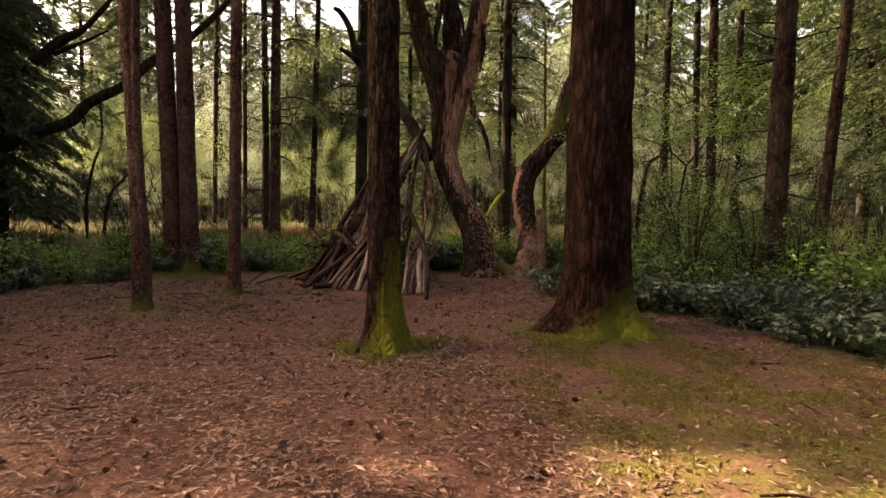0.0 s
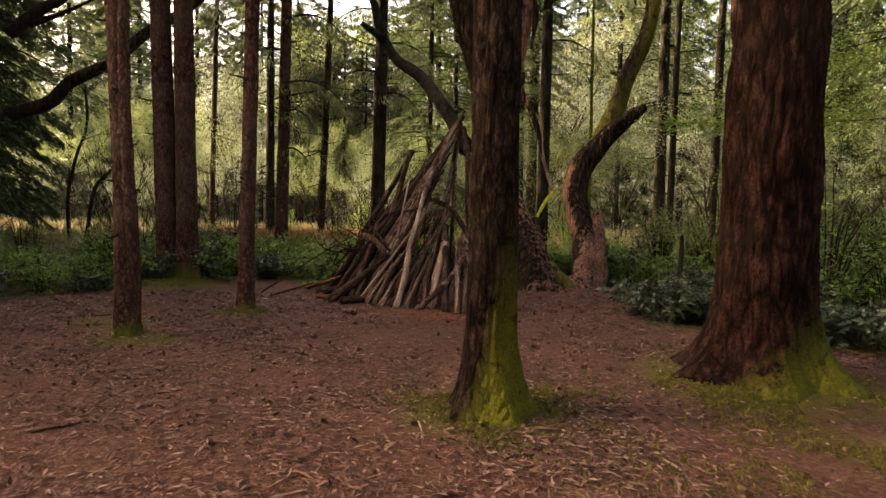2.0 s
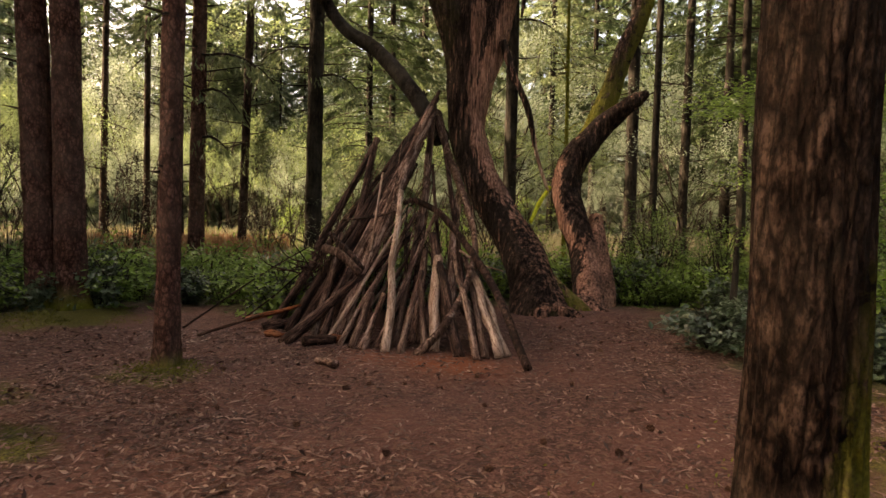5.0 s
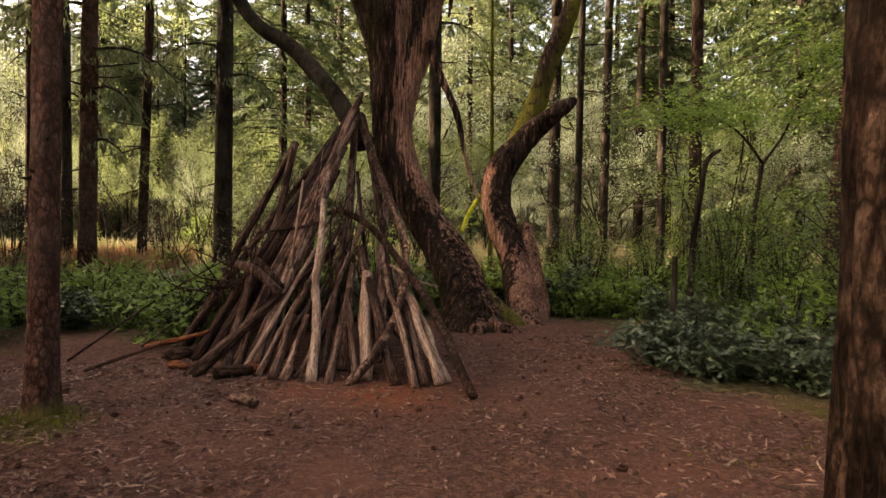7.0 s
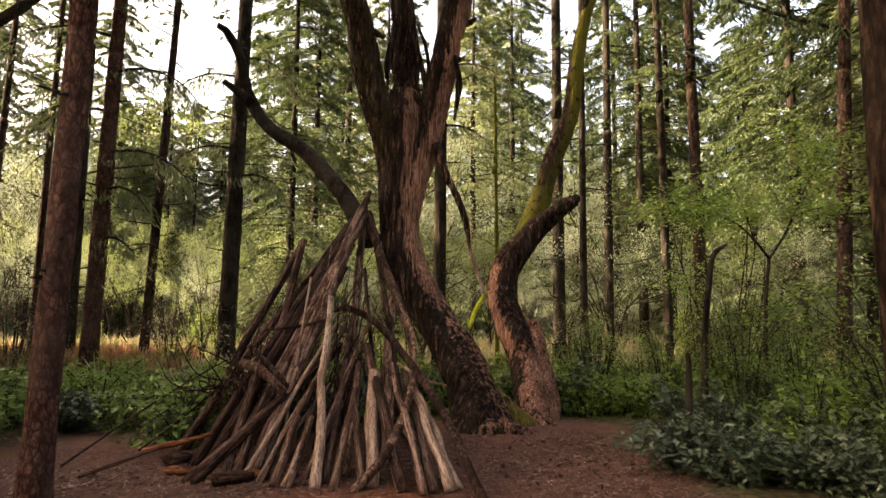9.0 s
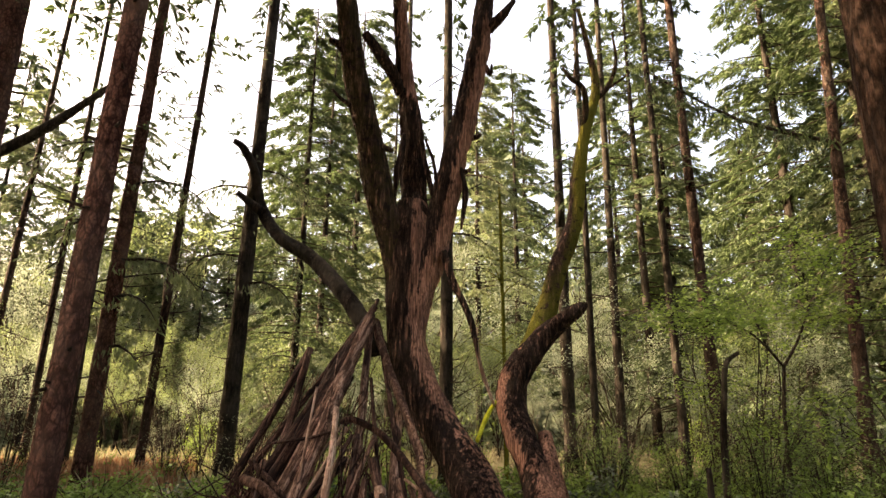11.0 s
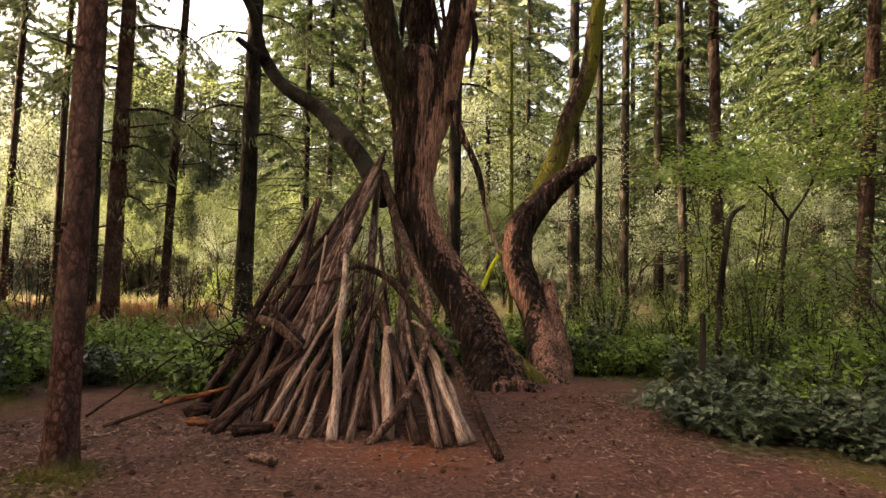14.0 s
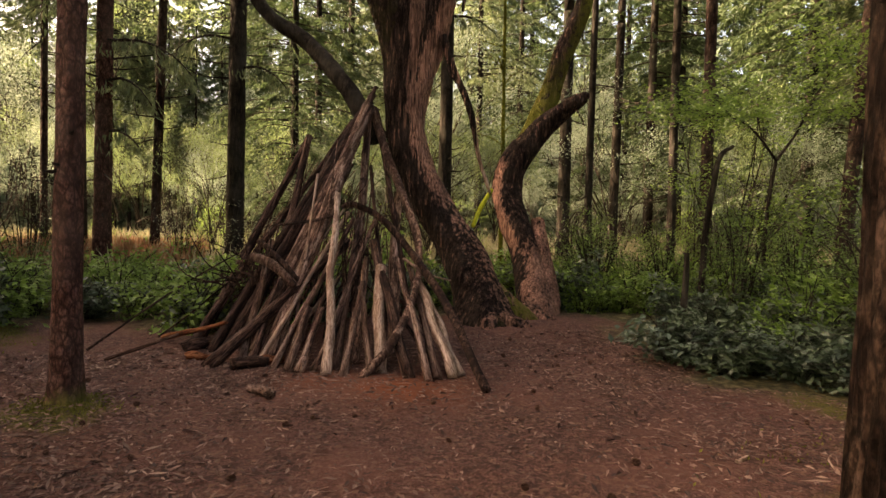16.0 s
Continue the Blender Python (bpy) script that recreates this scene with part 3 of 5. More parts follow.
def limb(owner, name, pts, radii, mat=CEDAR_BARK, seg=20, spacing=0.06, ridges=0.012, moss=None, bare=None, seed=1, ridge_n=9, label="", rough=0.07, flare=0.0, flat=1.0):
    acc = add_tube(Acc(), pts, radii, seg=seg, spacing=spacing, rough=rough, ridges=ridges, ridge_n=ridge_n, moss=0.0 if moss is None else moss, bare=0.0 if bare is None else bare, seed=seed, flare=flare, flat=flat)
    return part(name, acc, mat, owner, label)


def right_strip(lo, hi, ang=0.0, wide=1.0):
    """Stripped wood along one side of a limb between two shares of its length."""
    def f(v, u, a):
        d = np.abs(np.angle(np.exp(1j * (a - ang))))
        return np.clip(1.4 - d / wide, 0, 1) * smooth(lo - 0.06, lo + 0.06, u) * smooth(hi + 0.06, hi - 0.06, u)
    return f


run = [np.array(p) - np.array(RIM[12].location) for p in ((9.85, 15.50, 7.88), (8.43, 15.30, 7.78), (6.81, 15.10, 7.81), (5.40, 14.90, 8.09), (4.65, 14.80, 8.31))]
limb(RIM[12], "bough", run, [0.05, 0.042, 0.034, 0.022, 0.01], DEAD_TWIG, seg=10, ridges=0.0, seed=22)
needle = Acc()
g = np.random.default_rng(23)
for q in spline(run, [1] * 5, 0.12)[0]:
    m = 12
    c = q + g.normal(0, 0.22, (m, 3)) * (1, 1, 0.5) - (0, 0, 0.22)
    leaves(needle, c, np.array((0, 0, -0.8)) + g.normal(0, 0.5, (m, 3)), g.normal(0, 1, (m, 3)), g.uniform(0.12, 0.28, m), g.uniform(0.03, 0.06, m))
part("foliage", needle, NEEDLES, RIM[12], smooth=False)

cedar = thing("leaning_cedar", "old leaning cedar, dark bark, strip of bare red wood", "tree")
limb(cedar, "trunk", [(1.02, 13.45, -0.30), (0.90, 13.55, -0.05), (0.86, 13.95, 0.48), (0.78, 14.40, 0.95), (0.56, 14.80, 1.46), (0.32, 15.08, 2.02), (0.11, 15.25, 2.63), (0.05, 15.35, 3.28), (0.06, 15.42, 3.99), (0.11, 15.46, 4.71), (0.15, 15.50, 5.30)],
     [0.44, 0.4, 0.335, 0.305, 0.29, 0.285, 0.285, 0.295, 0.31, 0.33, 0.24], seg=64, spacing=0.04, ridges=0.017, ridge_n=13, flare=0.22, seed=11,
     moss=lambda v, u, a: 0.35 * np.exp(-u / 0.12) + 0.25, bare=lambda v, u, a: np.maximum(right_strip(0.40, 1.1, 2.4, 0.8)(v, u, a), 0.28 * right_strip(0.05, 0.40, 2.4, 0.8)(v, u, a)))
limb(cedar, "limb", [(0.02, 15.42, 3.55), (-0.08, 15.48, 4.40), (-0.39, 15.50, 5.28), (-0.65, 15.44, 6.38), (-1.00, 15.38, 7.73), (-1.21, 15.25, 9.01), (-1.45, 15.12, 10.70)], [0.25, 0.275, 0.237, 0.219, 0.2, 0.181, 0.138], seg=32, seed=12, moss=0.5)
limb(cedar, "limb", [(0.19, 15.62, 4.47), (0.23, 15.75, 5.77), (0.13, 15.75, 7.22), (-0.05, 15.75, 8.50), (-0.25, 15.75, 11.21)], [0.262, 0.213, 0.163, 0.125, 0.0875], seg=28, seed=13, ridges=0.03, moss=0.42, bare=right_strip(0.45, 1.1, 2.2, 1.2), rough=0.16)
limb(cedar, "limb", [(0.10, 15.36, 2.95), (0.20, 15.38, 3.60), (0.38, 15.40, 4.25), (0.61, 15.38, 4.95), (0.83, 15.31, 6.00), (1.13, 15.25, 7.46), (1.36, 15.19, 8.91), (1.55, 15.12, 11.13)], [0.255, 0.27, 0.285, 0.256, 0.219, 0.2, 0.175, 0.125], seg=36, seed=14, ridges=0.02, bare=right_strip(-0.1, 0.72, 2.3, 0.85), rough=0.1)
# same cedar in darker bark: the shade on these two limbs is in the colour
limb(cedar, "limb", [(-0.33, 15.55, 2.76), (-0.82, 16.11, 3.71), (-1.40, 16.90, 4.56), (-1.98, 17.35, 5.04), (-2.39, 17.78, 5.75), (-2.57, 17.70, 6.45), (-2.82, 17.62, 6.90), (-3.01, 17.62, 7.03)], [0.17, 0.14, 0.13, 0.118, 0.11, 0.088, 0.072, 0.05], WOOD_BARK, seg=24, ridges=0.008, seed=15, moss=lambda v, u, a: 0.48 * smooth(0.2, 0.4, u) * smooth(0.75, 0.5, u))
limb(cedar, "limb", [(-2.31, 17.64, 5.57), (-2.59, 17.70, 5.79), (-2.86, 17.62, 5.95)], [0.0984, 0.0747, 0.0498], WOOD_BARK, seg=14, ridges=0.006, seed=16)
limb(cedar, "limb", [(-0.08, 15.62, 7.46), (-0.28, 15.50, 7.82), (-0.61, 15.38, 8.16), (-0.82, 15.38, 8.43)], [0.1, 0.106, 0.0938, 0.075], seg=16, seed=17, ridges=0.008, moss=0.4)
for k, (pts, rad) in enumerate((
        ([(-1.08, 15.31, 7.85), (-1.32, 15.25, 8.05), (-1.46, 15.25, 8.10)], [0.075, 0.0625, 0.0438]),
        ([(-1.00, 15.38, 6.94), (-1.20, 15.25, 6.98), (-1.35, 15.25, 7.14)], [0.0438, 0.0312, 0.0187]),
        ([(1.48, 15.12, 8.82), (1.70, 15.00, 9.10), (1.94, 15.00, 9.47)], [0.1, 0.075, 0.05]),
        ([(0.92, 15.25, 5.87), (1.02, 15.12, 5.86), (1.10, 15.12, 5.92)], [0.0625, 0.0438, 0.0187]),
        ([(1.09, 15.25, 6.55), (1.22, 15.12, 6.55), (1.28, 15.12, 6.61)], [0.0625, 0.0438, 0.025]),
        ([(-0.50, 15.44, 6.29), (-0.39, 15.25, 6.17), (-0.26, 15.25, 6.12)], [0.0625, 0.05, 0.025]),
        ([(1.42, 15.19, 8.06), (1.49, 15.12, 7.86), (1.52, 15.12, 8.07)], [0.05, 0.0375, 0.0187]))):
    limb(cedar, "broken_branch", pts, rad, seg=10, ridges=0.005, seed=60 + k, rough=0.15)
limb(cedar, "hanging_branch", [(0.61, 15.11, 4.37), (0.74, 14.97, 3.86), (0.99, 14.95, 3.32), (1.09, 14.94, 2.96), (1.13, 14.92, 2.62)], [0.066, 0.048, 0.052, 0.042, 0.012], seg=14, ridges=0.006, seed=18, bare=0.12)
limb(cedar, "hanging_branch", [(0.66, 14.97, 3.86), (0.79, 14.96, 3.66), (0.95, 14.96, 3.51)], [0.0374, 0.0349, 0.0249], seg=8, ridges=0.0, seed=19)
limb(cedar, "hanging_branch", [(1.12, 15.00, 2.97), (1.21, 14.99, 2.49), (1.34, 14.92, 2.05), (1.42, 14.98, 1.91)], [0.0348, 0.0345, 0.029, 0.018], STICK_PALE, seg=8, ridges=0.0, seed=20, label="pale bare wand")
limb(cedar, "lichen_branch", [(1.50, 15.13, 1.98), (1.28, 14.99, 1.71), (1.05, 14.73, 1.38)], [0.0313, 0.0403, 0.03], YELLOW, seg=8, ridges=0.0, seed=21, label="yellow lichen-covered branch")
for k, (pts, rad) in enumerate((  # strips of bark that hang off the middle limb
        ([(0.21, 15.50, 7.21), (0.28, 15.31, 6.25), (0.43, 15.31, 5.62), (0.52, 15.38, 5.03)], [0.025, 0.0438, 0.0375, 0.01]),
        ([(-0.02, 15.50, 6.61), (-0.14, 15.38, 5.89), (-0.18, 15.38, 5.47)], [0.0375, 0.0625, 0.025]),
        ([(0.34, 15.38, 6.50), (0.48, 15.25, 5.92), (0.53, 15.25, 5.10)], [0.0187, 0.0312, 0.0075]),
        ([(0.92, 15.12, 5.92), (0.95, 15.00, 5.36), (0.88, 15.00, 4.75)], [0.0312, 0.0562, 0.015]),
        ([(0.17, 15.38, 5.46), (0.28, 15.25, 5.17), (0.48, 15.25, 4.93)], [0.0625, 0.0562, 0.0375]))):
    limb(cedar, "bark_strip", pts, rad, seg=8, spacing=0.05, ridges=0.006, seed=70 + k, rough=0.3, flat=0.4, label="loose strip of dead bark")

crook = thing("crooked_tree", "crooked mossy tree with a charred broken limb and red wood", "tree")
limb(crook, "trunk", [(1.62, 13.95, -0.30), (1.92, 14.10, -0.09), (2.02, 14.60, 0.43), (2.11, 15.10, 0.98), (2.04, 15.50, 1.49), (2.04, 15.80, 1.93), (2.16, 15.95, 2.40), (2.42, 16.00, 2.80)], [0.30, 0.27, 0.245, 0.245, 0.25, 0.255, 0.25, 0.235], seg=44, spacing=0.05, ridges=0.012, ridge_n=10, flare=0.2, seed=31, moss=lambda v, u, a: 0.5 * np.exp(-u / 0.1) + 0.25, bare=lambda v, u, a: np.maximum(0.66 * right_strip(-0.1, 0.45, 1.9, 1.1)(v, u, a), 0.8 * right_strip(0.45, 0.9, 0.3, 0.5)(v, u, a)))
limb(crook, "limb", [(2.08, 15.80, 2.05), (2.20, 15.90, 2.42), (2.44, 15.93, 2.80), (2.68, 15.90, 3.10), (2.90, 15.80, 3.33), (3.09, 15.67, 3.50), (3.25, 15.54, 3.62), (3.42, 15.54, 3.74)], [0.20, 0.225, 0.225, 0.195, 0.165, 0.145, 0.115, 0.055], seg=24, ridges=0.014, seed=32, rough=0.14, label="broken charred limb")
limb(crook, "limb", [(2.14, 15.98, 2.25), (2.50, 16.10, 2.85), (2.92, 16.16, 3.64), (3.22, 16.16, 4.55), (3.61, 16.16, 5.49), (3.77, 16.16, 6.59), (3.99, 16.16, 7.58), (4.30, 16.16, 8.56), (4.21, 16.16, 9.46), (3.99, 16.16, 10.56)], [0.20, 0.215, 0.195, 0.174, 0.161, 0.136, 0.112, 0.093, 0.0682, 0.0372], seg=24, ridges=0.008, seed=33, moss=lambda v, u, a: 0.78 + 0.30 * np.sin(11 * u + 1.5 * np.sin(a)) + 0.25 * np.cos(a - 2.6), label="moss-covered limb")
for k, (pts, rad) in enumerate((
        ([(4.28, 16.16, 8.35), (4.61, 16.16, 8.75), (4.85, 16.16, 9.36), (4.81, 16.16, 10.15)], [0.0558, 0.0496, 0.0372, 0.0186]),
        ([(4.57, 16.16, 8.67), (4.87, 16.16, 8.90), (5.18, 16.16, 9.18)], [0.0372, 0.0248, 0.0124]),
        ([(3.97, 16.16, 7.57), (3.95, 16.04, 8.44), (3.63, 16.04, 8.71), (3.46, 16.04, 8.96)], [0.0744, 0.0558, 0.0434, 0.0149]),
        ([(3.73, 16.04, 8.66), (3.79, 16.04, 9.16), (3.85, 16.04, 9.44)], [0.0372, 0.0248, 0.0124]))):
    limb(crook, "limb", pts, rad, seg=12, ridges=0.004, seed=80 + k, moss=0.5)
limb(crook, "stump", [(1.95, 14.05, -0.20), (2.25, 14.50, 0.27), (2.36, 15.00, 0.94), (2.44, 15.35, 1.49)], [0.24, 0.19, 0.15, 0.10], seg=26, ridges=0.02, seed=36, bare=0.55, label="broken red-brown stump stem", flare=0.1)
limb(cedar, "root", [(0.92, 14.05, 0.62), (1.18, 13.80, 0.30), (1.48, 13.60, 0.06), (1.72, 13.50, -0.08)], [0.20, 0.20, 0.16, 0.08], seg=24, ridges=0.014, seed=88, bare=0.3, moss=0.75)
limb(crook, "root", [(1.98, 14.45, 0.45), (1.86, 14.05, 0.16), (1.80, 13.72, -0.05)], [0.20, 0.20, 0.10], seg=22, ridges=0.014, seed=89, bare=0.5, moss=0.3)
g = np.random.default_rng(77)
for k in range(9):  # roots of both trees running into the dirt
    a = g.uniform(-2.6, -0.5)
    c = np.array((0.92, 13.45, 0.14)) if k % 2 else np.array((1.62, 13.95, 0.12))
    out = np.array((math.cos(a), math.sin(a), 0.0))
    p1, p2 = c + out * 0.36, c + out * g.uniform(0.52, 0.72)
    limb(cedar if k % 2 else crook, "root", [c, p1 + (0, 0, -0.06), (p2[0], p2[1], -0.04)], [0.17, 0.11, 0.03], seg=16, ridges=0.012, seed=90 + k, bare=0.35, moss=0.45)

# ---- the shelter of sticks ----
shelter = thing("stick_shelter", "conical shelter of weathered sticks leaning against the cedar", "shelter", (-0.99, 13.55, 0.00))


def pole(a, b, r, mat=STICK, sag=None, r2=None, label="", seed=None, name="pole", seg=10):
    """A stick from its foot a to its top b; its own z runs along it."""
    a, b = Vector(a), Vector(b)
    d = b - a
    r, r2 = 0.72 * r, (0.72 * r2 if r2 else None)
    g = np.random.default_rng(seed if seed is not None else int(abs(a.x * 731 + b.z * 977 + b.x * 389) * 10) % 99991)
    q = d.to_track_quat("Z", "Y").to_matrix().to_4x4()
    L = d.length
    n = 5
    off = g.normal(0, 0.006 + 0.14 * r, (n, 2))
    off[0] = off[-1] = 0
    pts = [(off[i, 0] + (sag[0] if sag else 0) * math.sin(math.pi * i / (n - 1)), off[i, 1] + (sag[1] if sag else 0) * math.sin(math.pi * i / (n - 1)), L * i / (n - 1)) for i in range(n)]
    rr = r2 if r2 else r * g.uniform(0.55, 0.85)
    acc = add_tube(Acc(), pts, np.linspace(r, rr, n), seg=seg, spacing=0.10, rough=0.09, ridges=r * 0.26, ridge_n=9, seed=int(g.integers(1, 999)))
    m = Matrix.Translation(a - Vector(shelter.location)) @ q
    return part(name, acc, mat, shelter, label, at=m)


def bough(points, radii, mat=STICK_DARK, name="pole", label="", seed=1):
    """A crooked branch through the points."""
    o = np.array(shelter.location)
    acc = add_tube(Acc(), [np.array(p) - o for p in points], radii, seg=9, spacing=0.08, rough=0.1, ridges=radii[0] * 0.1, ridge_n=5, seed=seed)
    return part(name, acc, mat, shelter, label)


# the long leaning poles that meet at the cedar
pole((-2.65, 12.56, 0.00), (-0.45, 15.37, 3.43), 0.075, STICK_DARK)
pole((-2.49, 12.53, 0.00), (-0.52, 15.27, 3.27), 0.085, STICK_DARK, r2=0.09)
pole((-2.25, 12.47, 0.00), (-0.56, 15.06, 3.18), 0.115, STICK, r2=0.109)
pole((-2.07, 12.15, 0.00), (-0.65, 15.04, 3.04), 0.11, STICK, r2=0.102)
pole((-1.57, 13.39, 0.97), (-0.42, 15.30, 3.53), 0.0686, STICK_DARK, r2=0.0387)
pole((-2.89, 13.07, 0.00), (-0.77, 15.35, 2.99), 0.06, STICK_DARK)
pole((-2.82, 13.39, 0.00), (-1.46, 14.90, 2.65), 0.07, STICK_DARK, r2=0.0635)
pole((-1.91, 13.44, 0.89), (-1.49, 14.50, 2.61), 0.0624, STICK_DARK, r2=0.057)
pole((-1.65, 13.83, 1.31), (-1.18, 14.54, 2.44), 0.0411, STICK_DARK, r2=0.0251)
pole((-1.08, 12.90, -0.29), (-0.50, 15.46, 3.26), 0.07, STICK, r2=0.0707)
pole((-0.77, 12.20, -0.08), (-0.16, 14.54, 1.92), 0.075, STICK, r2=0.0794)
bough([(-0.45, 15.25, 3.18), (-0.36, 14.86, 2.57), (-0.21, 14.10, 1.78), (-0.18, 13.44, 1.25), (-0.27, 12.79, 0.80)], [0.0642, 0.0632, 0.0545, 0.0409, 0.0224], STICK, seed=3)
pole((-0.41, 12.83, 0.38), (-0.36, 15.34, 2.98), 0.0531, STICK_DARK)
pole((-2.64, 11.85, 0.00), (-1.06, 13.46, 1.18), 0.085, STICK_DARK, r2=0.0639, label="thick dark log leaning low")
pole((-1.54, 11.37, 0.00), (-1.19, 13.62, 1.78), 0.062, STICK_PALE, r2=0.0388, label="pale barkless pole")
pole((-2.18, 11.83, 0.00), (-1.05, 13.62, 1.55), 0.032, STICK_PALE, r2=0.0239)
pole((-1.03, 11.31, 0.00), (-0.80, 12.61, 0.91), 0.075, STICK_PALE, r2=0.0796, label="short pale sawn log")
pole((-1.21, 11.81, 0.00), (-0.93, 12.83, 1.00), 0.065, STICK)
pole((-1.40, 11.23, 0.00), (-1.03, 12.42, 0.76), 0.055, STICK)
pole((-1.13, 11.25, 0.00), (-1.07, 12.39, 0.71), 0.05, STICK)
pole((-0.65, 10.92, 0.00), (-0.60, 12.61, 1.01), 0.05, STICK)
pole((-0.39, 11.02, 0.00), (-0.44, 12.33, 0.78), 0.065, STICK_PALE, r2=0.0615)
pole((-0.55, 10.98, 0.00), (-0.42, 12.80, 0.93), 0.06, STICK)
pole((-0.28, 11.08, 0.00), (-0.37, 12.38, 0.70), 0.045, STICK_PALE)
pole((-0.81, 11.04, 0.00), (-0.81, 13.06, 1.19), 0.075, STICK_DARK)
pole((-1.89, 11.57, 0.00), (-1.65, 12.20, 0.51), 0.06, STICK)
pole((-1.79, 11.48, 0.00), (-1.50, 12.29, 0.49), 0.055, STICK)
pole((-1.66, 11.51, 0.00), (-1.21, 12.38, 0.47), 0.05, STICK_DARK)
pole((-2.32, 12.08, 0.00), (-2.01, 13.40, 1.18), 0.055, STICK)
pole((-2.23, 11.94, 0.00), (-1.91, 12.96, 0.74), 0.05, STICK_DARK)
pole((-2.02, 11.69, 0.00), (-0.97, 13.68, 1.46), 0.045, STICK)
pole((-1.61, 11.55, 0.00), (-0.67, 13.69, 1.47), 0.05, STICK)
pole((-1.42, 11.55, 0.00), (-0.89, 13.80, 1.46), 0.045, STICK)
bough([(-1.17, 13.23, 1.61), (-1.03, 13.31, 1.65), (-0.71, 13.10, 1.48), (-0.47, 12.55, 1.11), (-0.28, 11.77, 0.64), (-0.23, 10.53, 0.00)], [0.03, 0.038, 0.042, 0.043, 0.044, 0.04], STICK_DARK, seed=5, label="long bent dark bough")
bough([(-1.25, 11.15, 0.00), (-0.93, 11.34, 0.26), (-0.59, 11.91, 0.60), (-0.40, 12.36, 0.97), (-0.32, 12.79, 1.34), (-0.37, 13.36, 1.76)], [0.042, 0.04, 0.037, 0.033, 0.027, 0.016], STICK, seed=6, label="bent stick crossing the others")
bough([(-2.22, 13.06, 1.00), (-2.04, 12.80, 0.95), (-1.86, 12.58, 0.81), (-1.79, 12.50, 0.71)], [0.0573, 0.0513, 0.0449, 0.0333], STICK, seed=7)
bough([(-2.16, 13.29, 1.18), (-1.92, 12.93, 0.97), (-1.74, 12.65, 0.77)], [0.0349, 0.0343, 0.0224], STICK_DARK, seed=8)
bough([(-2.00, 13.63, 1.36), (-1.57, 13.43, 1.42), (-1.19, 13.36, 1.52)], [0.0141, 0.0189, 0.0119], STICK_DARK, seed=9)
bough([(-0.48, 12.83, 1.00), (-0.28, 12.50, 0.85), (0.00, 12.43, 0.77)], [0.016, 0.0135, 0.00671], STICK_PALE, seed=10)
# the procedural rest of the cone, mostly behind and between
g = np.random.default_rng(5)
apex = np.array((-0.49, 15.27, 3.27))
heart = np.array((-1.22, 13.45, 0.00))
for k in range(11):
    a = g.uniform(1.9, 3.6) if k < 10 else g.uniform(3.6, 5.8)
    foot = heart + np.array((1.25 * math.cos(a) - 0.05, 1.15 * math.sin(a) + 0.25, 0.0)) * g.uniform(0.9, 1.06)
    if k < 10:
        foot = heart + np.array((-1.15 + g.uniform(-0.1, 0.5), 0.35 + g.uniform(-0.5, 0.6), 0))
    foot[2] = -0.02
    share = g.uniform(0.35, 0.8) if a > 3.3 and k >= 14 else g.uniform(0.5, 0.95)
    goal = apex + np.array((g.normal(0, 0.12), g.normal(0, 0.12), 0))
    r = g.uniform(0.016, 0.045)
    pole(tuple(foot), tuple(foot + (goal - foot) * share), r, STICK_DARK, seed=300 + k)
for k in range(9):  # odd sticks thrown across the front at all angles
    a = g.uniform(3.5, 5.9)
    foot = heart + np.array((1.32 * math.cos(a), 1.25 * math.sin(a) + 0.2, 0.0))
    foot[2] = g.choice((0.0, 0.0, g.uniform(0.1, 0.8)))
    foot[:2] = foot[:2] * (1 - 0.2 * foot[2]) + heart[:2] * 0.2 * foot[2]
    goal = heart + np.array((g.normal(0, 0.5), g.normal(0.1, 0.25), g.uniform(1.0, 2.2)))
    pole(tuple(foot), tuple(foot + (goal - foot) * g.uniform(0.4, 1.0)), g.uniform(0.012, 0.034), (STICK_PALE, STICK, STICK_DARK)[k % 3], seed=700 + k)
for k in range(90):  # thin twigs and brush stuck into the cone
    a = g.uniform(1.8, 5.9)
    foot = heart + np.array((1.2 * math.cos(a), 1.1 * math.sin(a) + 0.2, 0.0)) * g.uniform(0.5, 1.1)
    foot[2] = g.uniform(0.0, 0.7)
    goal = apex + g.normal(0, 0.45, 3)
    end = foot + (goal - foot) * g.uniform(0.25, 0.6)
    mid = (foot + end) / 2 + g.normal(0, 0.10, 3)
    bough([tuple(foot), tuple(mid), tuple(end)], [0.011, 0.009, 0.004], (STICK, STICK_DARK)[k % 2], "twig", seed=400 + k)
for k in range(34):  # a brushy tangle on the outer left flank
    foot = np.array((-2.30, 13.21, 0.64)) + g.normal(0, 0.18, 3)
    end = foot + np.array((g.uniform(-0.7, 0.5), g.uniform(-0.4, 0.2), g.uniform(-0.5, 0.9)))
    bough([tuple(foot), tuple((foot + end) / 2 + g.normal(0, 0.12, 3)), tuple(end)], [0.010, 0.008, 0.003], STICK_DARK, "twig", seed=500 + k)


